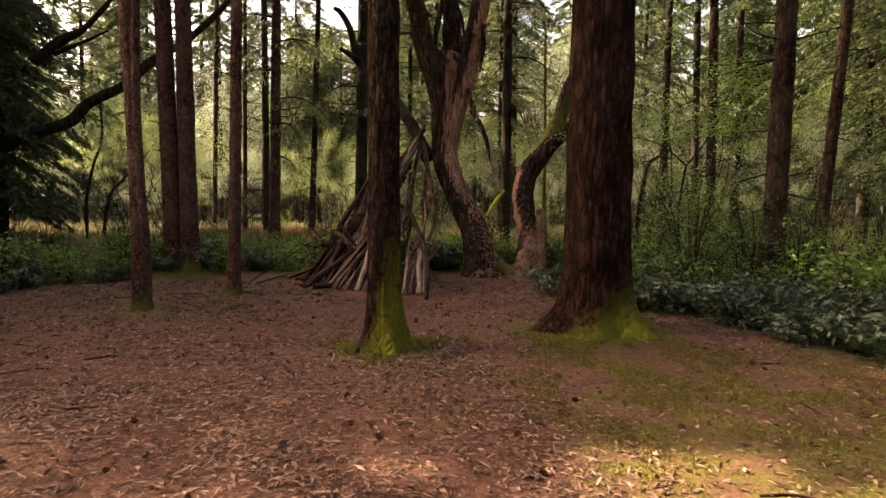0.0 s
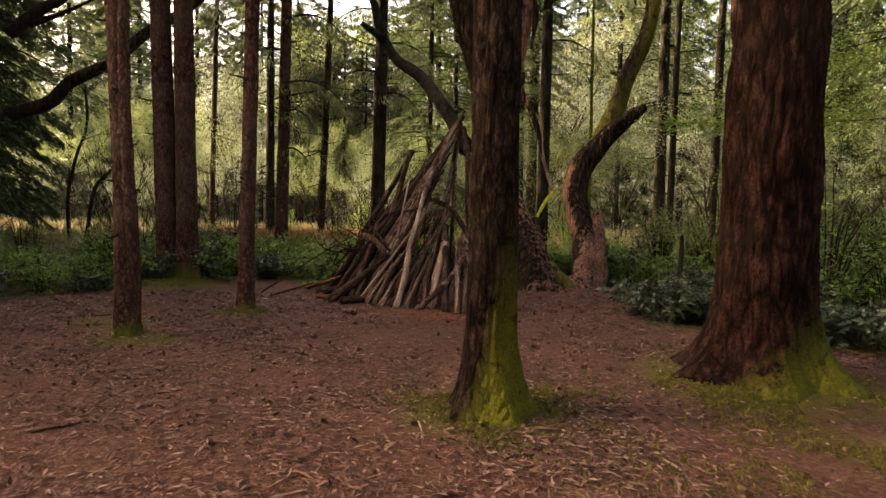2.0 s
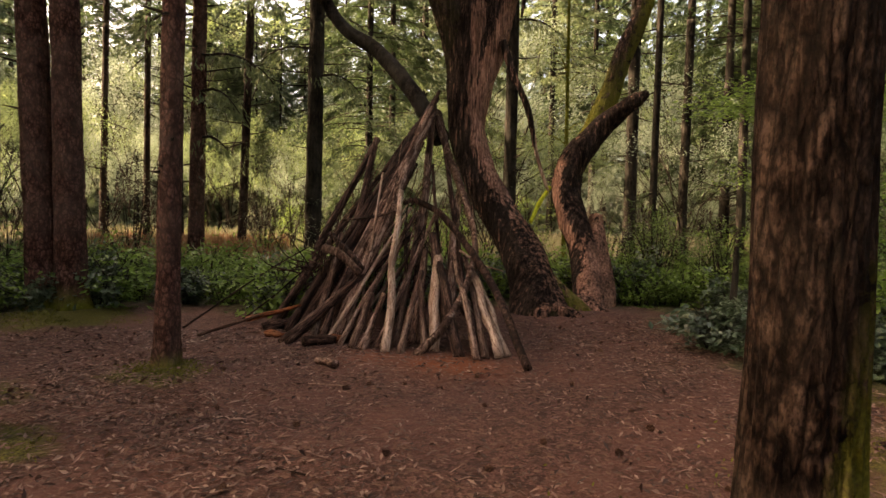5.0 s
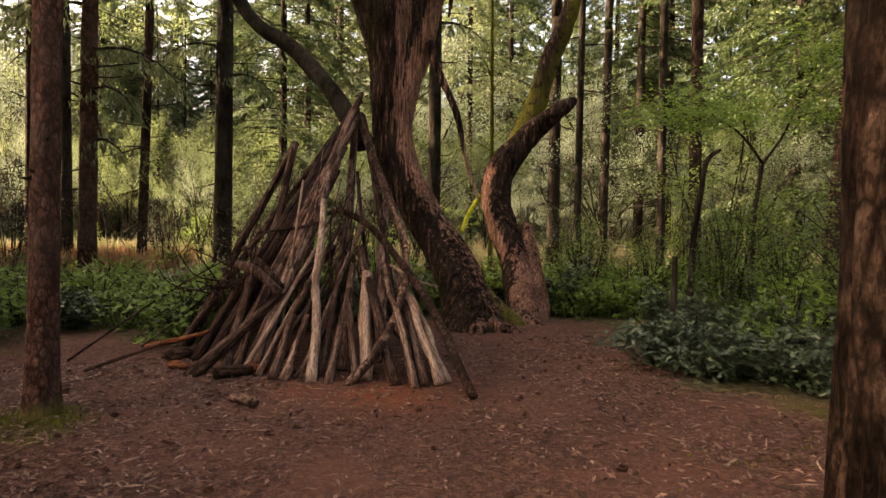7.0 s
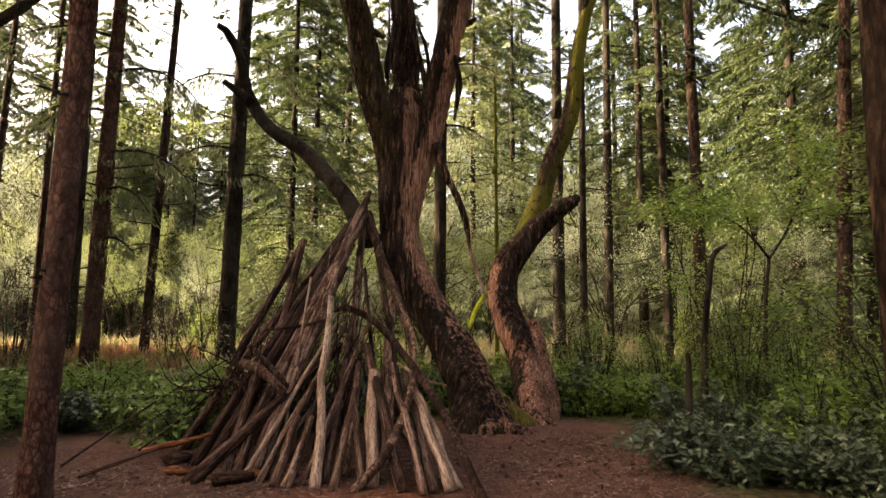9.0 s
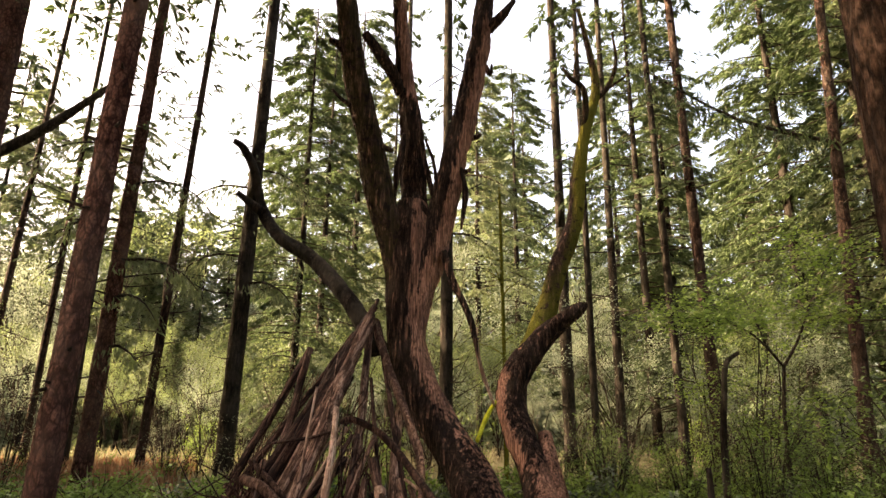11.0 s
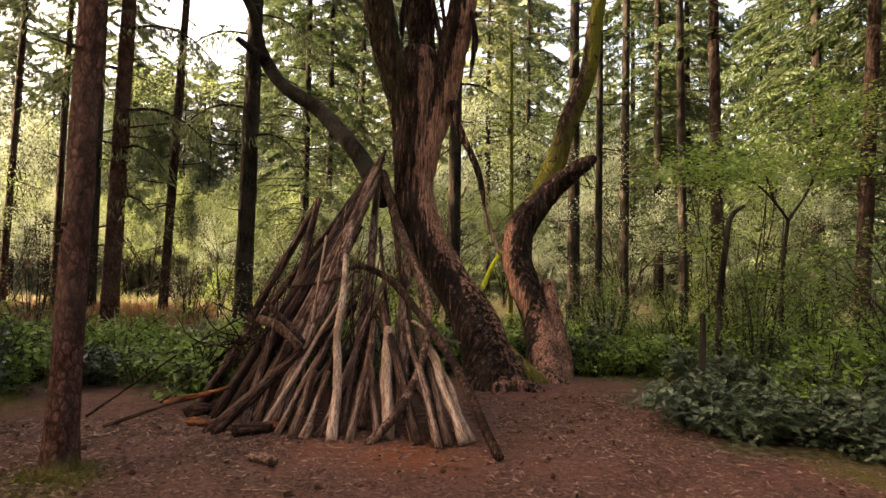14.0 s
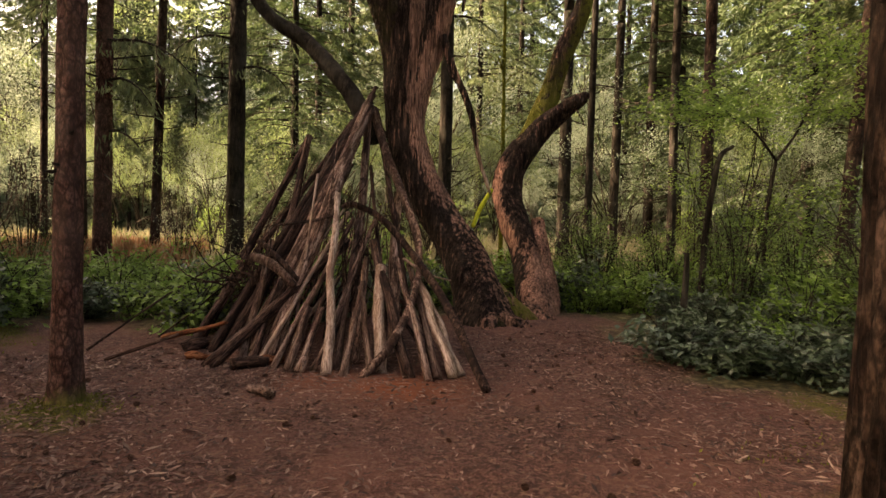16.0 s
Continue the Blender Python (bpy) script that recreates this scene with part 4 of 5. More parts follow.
def loose_log(label, a, b, r, mat, r2=None, name="log", category="log", sag=None):
    """A piece of wood that lies by itself; its z runs along it."""
    a, b = Vector(a), Vector(b)
    d = b - a
    g = np.random.default_rng(int(abs(a.x * 733 + b.y * 911) * 10) % 9973)
    n = 6
    off = g.normal(0, 0.18 * r, (n, 2))
    pts = [(off[i, 0] + (sag or 0) * math.sin(math.pi * i / (n - 1)), off[i, 1], d.length * i / (n - 1)) for i in range(n)]
    acc = add_tube(Acc(), pts, np.linspace(r, r2 or r * 0.9, n), seg=14, spacing=0.05, rough=0.05, ridges=r * 0.16, ridge_n=7, seed=int(g.integers(1, 999)))
    ob = part(name, acc, mat, at=Matrix.Translation(a) @ d.to_track_quat("Z", "Y").to_matrix().to_4x4())
    return tagged(ob, label, category)


def rest(p, r):
    return (p[0], p[1], zed(p[0], p[1]) + r * 0.8)


loose_log("dark log lying at the foot of the shelter", rest((-2.41, 11.77, 0.00), 0.06), rest((-2.07, 11.80, 0.00), 0.06), 0.06, STICK_DARK, 0.055)
loose_log("short rusty red rotten log at the shelter", rest((-2.20, 11.83, 0.00), 0.05), rest((-1.92, 11.91, 0.00), 0.05), 0.052, RUST, 0.045)
loose_log("crumbling red rotten log beside the shelter", rest((-2.93, 12.63, 0.00), 0.07), rest((-2.57, 12.84, 0.00), 0.07), 0.075, STICK_DARK, 0.065)
loose_log("split red rotten wood beside the shelter", rest((-2.86, 12.21, 0.00), 0.04), rest((-2.55, 12.21, 0.00), 0.04), 0.048, RUST, 0.03)
loose_log("orange-red plank of split bark leaning on logs", rest((-3.20, 13.25, 0.00), 0.06), (-2.48, 12.28, 0.36), 0.036, RUST, 0.014, "bark_plank", "bark")
loose_log("long thin stick lying on the dirt", rest((-3.62, 12.23, 0.00), 0.02), (-2.95, 12.37, 0.24), 0.018, STICK, 0.014, "stick", "stick")
loose_log("thin dead branch slanting up to the shelter", rest((-3.92, 12.87, 0.00), 0.02), (-2.41, 13.64, 1.01), 0.013, STICK_DARK, 0.007, "stick", "stick", sag=0.14)
loose_log("thin dead branch slanting up to the shelter", rest((-3.31, 13.51, 0.00), 0.02), (-2.40, 13.23, 0.79), 0.011, STICK_DARK, 0.006, "stick", "stick", sag=0.12)
loose_log("short weathered log end lying on the dirt", rest((-2.22, 10.92, 0.00), 0.05), rest((-2.05, 10.62, 0.00), 0.045), 0.034, STICK, 0.04)

# ---- undergrowth ----


def shrub_parts(seed, height, spread, n, leaf, mat, stems=10, upright=0.5, ratio=0.55, clump=0.35):
    """A bush: woody stems and leaves in loose sprays, uneven in outline."""
    g = np.random.default_rng(seed)
    wood, fol = Acc(), Acc()
    per = max(4, n // (stems * 3))
    for s in range(stems):
        a = g.uniform(0, 6.283)
        out = np.array((math.cos(a), math.sin(a), 0)) * spread * g.uniform(0.25, 1.0)
        h = height * g.uniform(0.55, 1.1)
        p0 = out * 0.15
        p2 = out + np.array((0, 0, h)) + g.normal(0, 0.06, 3)
        p1 = out * 0.45 + np.array((0, 0, h * 0.65)) + g.normal(0, 0.05, 3)
        add_tube(wood, [p0 - (0, 0, 0.05), p1, p2], [0.010, 0.007, 0.003], seg=4, spacing=0.25)
        for b in range(3):
            t = g.uniform(0.12, 1.0)
            q = (1 - t) ** 2 * p0 + 2 * t * (1 - t) * p1 + t * t * p2
            d = g.normal(0, 1, 3) * (1, 1, 0.4)
            d /= np.linalg.norm(d) + 1e-9
            L = clump * g.uniform(0.5, 1.4)
            add_tube(wood, [q, q + d * L * 0.5 + (0, 0, 0.04), q + d * L], [0.005, 0.003, 0.002], seg=3, spacing=0.3)
            u = g.uniform(0.05, 1.1, per)
            c = q + d * (L * u)[:, None] + g.normal(0, 0.3 * leaf + 0.12 * clump, (per, 3)) * (1, 1, 0.7)
            c[:, 2] = np.maximum(c[:, 2], 0.03)
            side = np.cross(d, (0, 0, 1.0))
            ah = d * 0.5 + side * g.choice((-1, 1), per)[:, None] * 0.8 + g.normal(0, 0.35, (per, 3)) + (0, 0, -0.1)
            nm = np.array((0, 0, 1.0)) * (1 - 0.4 * upright) + out * 0.5 + g.normal(0, 0.38, (per, 3))
            leaves(fol, c, ah, nm, leaf * g.uniform(0.6, 1.35, per), leaf * ratio * g.uniform(0.7, 1.2, per))
    return wood.mesh("stem", DEAD_TWIG), fol.mesh("foliage", mat, smooth=False)


def plant(name, label, category, meshes, at, turn, size, group, tall=1.0):
    t = thing(name, label, category, at, group)
    t.rotation_euler = (0, 0, turn)
    t.scale = (size, size, size * tall)
    for nm, me in meshes:
        ob = part(nm, me, None, t)
        if nm == "bough":
            tagged(ob, "many thin drooping branches", kind="stuff")
    return t


KINDS = {
    "salal": [shrub_parts(100 + i, 0.56, 0.5, 900, 0.108, SALAL, 16, clump=0.32, ratio=0.6) for i in range(3)],
    "bramble": [shrub_parts(120 + i, 0.72, 0.6, 800, 0.085, BRAMBLE, 16, clump=0.38, ratio=0.6) for i in range(3)],
    "huckleberry": [shrub_parts(140 + i, 1.5, 0.7, 2200, 0.045, DARK_LEAF, 24, clump=0.45) for i in range(3)],
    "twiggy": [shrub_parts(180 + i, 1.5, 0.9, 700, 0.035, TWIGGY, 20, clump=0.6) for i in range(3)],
    "spring": [shrub_parts(160 + i, 1.7, 0.9, 1300, 0.05, SPRING, 18, clump=0.5) for i in range(3)],
}
LABELS = {"salal": ("salal_bush", "low salal bush with broad dark glossy leaves"), "bramble": ("bramble_bush", "low green bramble thicket at the clearing's edge"),
          "huckleberry": ("huckleberry_bush", "upright dark green bush with small leaves"), "twiggy": ("twiggy_bush", "pale twiggy bush with tiny opening buds, haze tinted into its colour"), "spring": ("leafy_bush", "loose bush in fresh yellow-green spring leaf")}


def sow(kind, spots, g, lo=0.8, hi=1.25, tall=1.0):
    for x, y in spots:
        nm, lab = LABELS[kind]
        st, lf = KINDS[kind][g.integers(0, 3)]
        plant(nm, lab, "shrub", (("stem", st), ("foliage", lf)), (x, y, zed(x, y) - 0.02), g.uniform(0, 6.28), g.uniform(lo, hi), nm.replace("_", " ") + " thicket", tall * g.uniform(0.85, 1.2))


def scatter(g, n, x0, x1, y0, y1, keep, apart):
    got = []
    for _ in range(n * 30):
        x, y = g.uniform(x0, x1), g.uniform(y0, y1)
        if keep(x, y) and all((x - a) ** 2 + (y - b) ** 2 > apart ** 2 for a, b in got):
            got.append((x, y))
            if len(got) == n:
                break
    return got


g = np.random.default_rng(3)
right = lambda x, y, lo, hi: lo < x - float(edge_right(y)) < hi
sow("salal", scatter(g, 72, 1.6, 7.5, 3.2, 13.0, lambda x, y: right(x, y, 0.42, 2.7), 0.34), g, 0.65, 1.05)
sow("bramble", scatter(g, 50, 2.4, 10, 4, 17, lambda x, y: right(x, y, 1.5, 6) and y - 0.6 * x < 13, 0.6), g, 0.8, 1.2)
sow("huckleberry", scatter(g, 34, 3.0, 14, 6, 18, lambda x, y: right(x, y, 3.0 if y < 9.5 else 1.9, 8), 0.8), g, 0.85, 1.35)
back = lambda x, y, lo, hi: lo < y - float(edge_back(x)) < hi and x < float(edge_right(min(y, 14.4))) + 2.5 and not (-0.2 < x < 2.6 and y < 15.3)
sow("salal", scatter(g, 44, -13, 3.5, 7, 17, lambda x, y: back(x, y, 0.1, 2.2), 0.42), g, 0.6, 1.2)
sow("bramble", scatter(g, 130, -14, 4.5, 7, 19.5, lambda x, y: back(x, y, 0.35, 4.4), 0.55), g, 0.65, 1.25)
sow("huckleberry", scatter(g, 16, -15, 5, 11, 20, lambda x, y: back(x, y, 1.2, 5) and (x < -5 or x > 3), 1.1), g, 0.6, 0.95)
sow("spring", scatter(g, 26, -24, 18, 17, 30, lambda x, y: back(x, y, 3.6, 16) or right(x, y, 5, 14), 1.8), g, 0.7, 1.2)
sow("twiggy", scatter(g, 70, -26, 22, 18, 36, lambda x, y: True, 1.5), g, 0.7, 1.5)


# tall unseen thicket, added left of and behind the way in to block light
sow("huckleberry", scatter(g, 46, -14, -8.6, -6, 8.4, lambda x, y: True, 1.0), g, 2.0, 2.8)
sow("huckleberry", scatter(g, 22, -8, 9, -7, -2.6, lambda x, y: True, 1.2), g, 1.6, 2.4)


def make_dry_grass():
    g = np.random.default_rng(14)
    for nm, mat, n, box, h, lab in (("dry_grass", STRAW, 26000, (-26, 22, 18.5, 38), 0.75, "pale dry grass and stalks in the open wood behind"),
                                    ("dead_bracken", FERN_RUST, 8000, (-9, -3.6, 19.5, 25), 0.75, "rust-brown dead bracken behind the brambles")):
        x, y = g.uniform(box[0], box[1], n), g.uniform(box[2], box[3], n)
        k = g.uniform(0.4, 1.3, n) * h
        c = np.stack([x, y, ground_z(x, y) + k * 0.45], -1)
        ah = np.array((0, 0, 1.0)) + g.normal(0, 0.38, (n, 3))
        acc = leaves(Acc(), c, ah, g.normal(0, 1, (n, 3)), k, g.uniform(0.02, 0.05, n) * (2.2 if nm == "dead_bracken" else 1))
        tagged(part(nm, acc, mat, smooth=False), lab, "grass", kind="stuff")


make_dry_grass()

# ---- saplings and the wood behind ----


def sapling_parts(seed, height, spread, n, leaf, mat, forks=7, low=0.3):
    g = np.random.default_rng(seed)
    wood, fol = Acc(), Acc()
    tips = []

    def grow(p, d, L, r, depth):
        q = p + d * L
        mid = (p + q) / 2 + g.normal(0, 0.05 * L, 3)
        add_tube(wood, [p, mid, q], [r, r * 0.8, r * 0.55], seg=5 if r > 0.012 else 3, spacing=0.4, rough=0.05)
        if depth == 0:
            tips.append((p, q))
            return
        for _ in range(int(g.integers(2, 4))):
            e = d + g.normal(0, 0.55, 3) * (1, 1, 0.55)
            e /= np.linalg.norm(e)
            grow(p + (q - p) * g.uniform(0.55, 1.0), e, L * g.uniform(0.55, 0.85), r * 0.55, depth - 1)
    for _ in range(forks):
        a = g.uniform(0, 6.283)
        d = np.array((math.cos(a) * spread, math.sin(a) * spread, 1.0))
        d /= np.linalg.norm(d)
        grow(np.array((0, 0, height * g.uniform(0, low))), d, height * g.uniform(0.32, 0.45), 0.02 * height / 4, 3)
    per = max(3, n // max(1, len(tips)))
    for p, q in tips:
        t = g.uniform(0.1, 1.15, per)[:, None]
        c = p + (q - p) * t + g.normal(0, 0.10, (per, 3)) * height / 4
        leaves(fol, c, (q - p) + g.normal(0, 0.35, (per, 3)), np.array((0, 0, 1.0)) + g.normal(0, 0.4, (per, 3)), leaf * g.uniform(0.6, 1.3, per), leaf * 0.6 * g.uniform(0.7, 1.2, per))
    return wood.mesh("stem", DEAD_TWIG), fol.mesh("crown", mat, smooth=False)


def conifer_parts(seed, height, reach, r, h0, mat, branches=125, sprays=140, size=0.19):
    g = np.random.default_rng(seed)
    tr, cr, br = Acc(), Acc(), Acc()
    add_tube(tr, [(0, 0, -0.2), (0.03, 0, height * 0.5), (0, 0.02, height)], [r, r * 0.65, 0.02], seg=9, spacing=0.6, rough=0.05, moss=0.1)
    spray_crown(cr, g, (0, 0, height), h0, height, reach, branches, sprays, droop=0.42, size=size, wood=br)
    return tr.mesh("trunk", WOOD_BARK), cr.mesh("crown", mat, smooth=False), br.mesh("bough", DEAD_TWIG)


SAPLINGS = [sapling_parts(200 + i, 4.2, 0.45, 8000, 0.043, (MID_SPRING, HAZED_SPRING, MID_SPRING, HAZED_SPRING)[i], 6) for i in range(4)]
CONIFERS = [conifer_parts(220 + i, 17, 2.8, 0.15, (3.0, 5.0, 2.0, 6.5)[i], (NEEDLES, NEEDLES_HAZY_FRESH, NEEDLES, NEEDLES_HAZY_FRESH)[i]) for i in range(4)]


def put_sapling(x, y, k, size, g, tall=1.0):
    st, cr = SAPLINGS[k]
    plant("sapling", "thin sapling in fresh yellow-green spring leaf", "tree", (("stem", st), ("crown", cr)), (x, y, zed(x, y) - 0.03), g.uniform(0, 6.28), size, "saplings in the wood", tall)


def put_conifer(x, y, k, size, g, tall=1.0):
    tr, cr, br = CONIFERS[k]
    plant("conifer", "tall conifer with drooping boughs in the wood", "tree", (("trunk", tr), ("crown", cr), ("bough", br)), (x, y, 0.0), g.uniform(0, 6.28), size, "conifers in the wood", tall)


g = np.random.default_rng(41)
for x, y in scatter(g, 44, -28, 26, 18.5, 38, lambda x, y: abs(x + 2) < 3 + 0.8 * (y - 4), 2.2):
    put_sapling(x, y, int(g.integers(0, 4)), g.uniform(0.8, 1.45), g)


for x, y in scatter(g, 26, -40, 40, 36, 50, lambda x, y: abs(x + 2) < 2 + 0.85 * (y - 5), 2.8):
    d = y - 5.5
    low = -2.1 - 0.16 * d < x < -2.1
    put_sapling(x, y, int(g.integers(0, 4)), g.uniform(1.3, 1.8) if low else g.uniform(1.8, 2.9), g, 1.1)


def in_gap(x, y):
    """The stretch of low trees under open sky, straight ahead."""
    d = y - 5.5
    return -2.1 - 0.34 * d < x < -2.1


for x, y in scatter(g, 58, -52, 46, 27, 70, lambda x, y: abs(x) < 8 + y * 0.8 and (y > 44 or x > 5 + 0.1 * y), 3.4):
    s = g.uniform(0.72, 0.95) if in_gap(x, y) else g.uniform(1.15, 1.8)
    put_conifer(x, y, int(g.integers(0, 4)) if x < 3 else (0, 2)[int(g.integers(0, 2))], s, g)
# the rest of the wood: beside and behind the way in
# rows mostly out of view, added as sun blockers; the gap lights the foreground
for x, y in scatter(g, 56, -30, -13.0, 9.4, 24.0, lambda x, y: x < -0.68 * y and not 2.7 < 0.276 * x + 0.961 * y < 4.6, 1.6):
    put_conifer(x, y, (0, 2)[int(g.integers(0, 2))], g.uniform(0.9, 1.25), g)
# taller ones out of view, added to keep the sun off the cedar
for x, y in scatter(g, 16, -25, -15.5, 15.5, 24.5, lambda x, y: x < -0.8 * y and 12.5 < 0.276 * x + 0.961 * y < 17.8, 1.7):
    put_conifer(x, y, (0, 2)[int(g.integers(0, 2))], g.uniform(1.45, 1.7), g)
# four more out of view, added to shade the cedar's snag limb
for x, y in ((-17.2, 22.2), (-19.0, 20.9), (-19.6, 23.8), (-22.5, 23.0)):
    put_conifer(x, y, 0, 1.75, g)
for x, y in scatter(g, 18, 12, 34, -8, 24, lambda x, y: True, 4.0):
    put_conifer(x, y, int(g.integers(0, 4)), g.uniform(1.0, 1.4), g)
for x, y in ((14.06, 21.00), (13.98, 18.00), (12.56, 27.00)):
    put_conifer(x, y, 2, 1.35, g)
for (x, y), k, s in (((-0.96, 30.00), 2, 1.15), ((1.56, 33.00), 0, 1.3), ((9.29, 38.00), 3, 1.35), ((-15.21, 43.00), 1, 1.2), ((-13.13, 46.00), 3, 1.2), ((-10.19, 44.00), 1, 1.15)):
    put_conifer(x, y, k, s, g)
for (x, y), k, s in (((-1.25, 23.6), 2, 0.85), ((-0.28, 27.00), 0, 0.95), ((2.75, 30.00), 1, 1.0)):
    put_conifer(x, y, k, s, g)
for x, y in scatter(g, 18, -11, -1.5, 43, 60, in_gap, 1.5):
    put_conifer(x, y, int(g.integers(0, 4)), g.uniform(0.30, 0.34) * (y - 5.5) / 17 + 0.1, g)
# unseen conifers added to cut sky light from the near left
for x, y in scatter(g, 12, -23, -9.8, -10, 1.2, lambda x, y: 0.276 * x + 0.961 * y < 1.4, 2.2):
    put_conifer(x, y, (0, 2)[int(g.integers(0, 2))], g.uniform(1.0, 1.3), g)
# the wood closes in behind the way in: unseen, added to lower the sky light
for x, y in scatter(g, 12, -15, 15, -13, 8, lambda x, y: y < -3.5 or x > 7.5, 2.6):
    put_conifer(x, y, (0, 2)[int(g.integers(0, 2))], g.uniform(1.0, 1.3), g)
for x, y in scatter(g, 8, -14, 14, -26, -13, lambda x, y: True, 4.5):
    put_conifer(x, y, int(g.integers(0, 4)), g.uniform(0.9, 1.3), g)


def make_far_wood():
    """The far wood: thin trunks and clumps of foliage that close the view."""
    g = np.random.default_rng(55)
    tr, fo = Acc(), Acc()
    n = 150
    for _ in range(n):
        a = g.uniform(-1.15, 1.15)
        d = g.uniform(48, 80)
        x, y = d * math.sin(a) - 2, d * math.cos(a) + 5
        r = g.uniform(0.1, 0.28)
        add_tube(tr, [(x, y, -0.2), (x + g.normal(0, 0.2), y, 5), (x + g.normal(0, 0.4), y, 11)], [r, r * 0.8, r * 0.4], seg=6, spacing=4, moss=0.1)
    tagged(part("far_trunks", tr, FAR_BARK), "many thin trunks of the far wood", "trees", kind="stuff")
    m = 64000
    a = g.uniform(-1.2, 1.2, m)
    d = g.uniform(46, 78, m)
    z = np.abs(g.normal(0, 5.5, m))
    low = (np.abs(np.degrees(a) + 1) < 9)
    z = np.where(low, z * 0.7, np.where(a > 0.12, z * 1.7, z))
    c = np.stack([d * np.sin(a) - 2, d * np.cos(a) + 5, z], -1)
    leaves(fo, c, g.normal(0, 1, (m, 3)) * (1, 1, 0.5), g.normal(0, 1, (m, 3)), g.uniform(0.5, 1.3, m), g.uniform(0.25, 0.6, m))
    tagged(part("far_foliage", fo, HAZED_FAR_LEAF, smooth=False), "far wood foliage, its green dulled and paled for haze", "trees", kind="stuff")


make_far_wood()


for nm, pts, rad in (("dead_stem", ((4.14, 13.20, 1.30), (4.24, 13.20, 2.05), (4.34, 13.20, 2.49), (4.57, 13.20, 2.66)), (0.045, 0.04, 0.032, 0.02)),
                     ("dead_stem", ((2.92, 12.00, 0.35), (2.91, 12.00, 0.77), (2.91, 12.00, 1.14)), (0.04, 0.036, 0.03))):
    pts = [np.array(p) for p in pts]
    pts[0] = np.array((pts[0][0], pts[0][1], 0.0)) if len(pts) == 3 else pts[0]
    foot = np.array((pts[0][0] - 0.05, pts[0][1], 0.0))
    acc = add_tube(Acc(), [foot] + [p for p in pts if p[2] > 0.2], (0.05,) + tuple(rad[-len([p for p in pts if p[2] > 0.2]):]), seg=12, spacing=0.06, rough=0.1, ridges=0.004, moss=0.2)
    tagged(part(nm, acc, FAR_BARK), "dead broken stem standing in the undergrowth", "dead stem")


def make_hemlock():
    """The dark hemlock at the rim on the left, with one long crooked limb."""
    x, y, _ = (-13.15, 18.50, 0.00)
    t = thing("hemlock", "dark hemlock with drooping boughs and a long crooked limb", "tree", (x, y, 0))
    o = np.array((x, y, 0.0))
    part("trunk", add_tube(Acc(), [(0, 0, -0.1), (0.05, 0, 3), (0.0, 0.05, 9), (0, 0, 18)], [0.30, 0.23, 0.17, 0.05], seg=22, spacing=0.2, rough=0.05, ridges=0.012, flare=0.12, moss=0.2), RED_BARK, t)
    g = np.random.default_rng(61)
    cr, br = Acc(), Acc()
    spray_crown(cr, g, (0, 0, 18), 1.5, 17.5, 2.7, 170, 110, droop=0.5, size=0.26, wood=br)
    part("crown", cr, NEEDLES, t)
    part("bough", br, DEAD_TWIG, t)
    limb(t, "limb", [np.array(p) - o for p in ((-12.83, 18.40, 3.22), (-11.81, 18.00, 3.52), (-10.47, 17.80, 3.93), (-9.88, 17.70, 4.42), (-8.91, 17.60, 4.84), (-7.99, 17.50, 5.54), (-7.44, 17.50, 5.85), (-6.81, 17.50, 6.28), (-6.10, 17.50, 6.92), (-5.32, 17.50, 7.80))], [0.17, 0.165, 0.16, 0.14, 0.13, 0.12, 0.10, 0.09, 0.08, 0.05], DEAD_TWIG, seg=14, spacing=0.12, seed=3, ridges=0.01)
    limb(t, "limb", [np.array(p) - o for p in ((-11.58, 18.00, 5.60), (-10.76, 18.00, 6.20), (-10.06, 17.90, 6.52), (-9.11, 17.80, 7.42))], [0.15, 0.13, 0.08, 0.05], DEAD_TWIG, seg=12, spacing=0.12, seed=4)
    limb(t, "limb", [np.array(p) - o for p in ((-11.01, 18.00, 5.84), (-10.23, 17.90, 6.08), (-9.34, 17.80, 6.43))], [0.08, 0.05, 0.02], DEAD_TWIG, seg=8, spacing=0.12, seed=5)


make_hemlock()


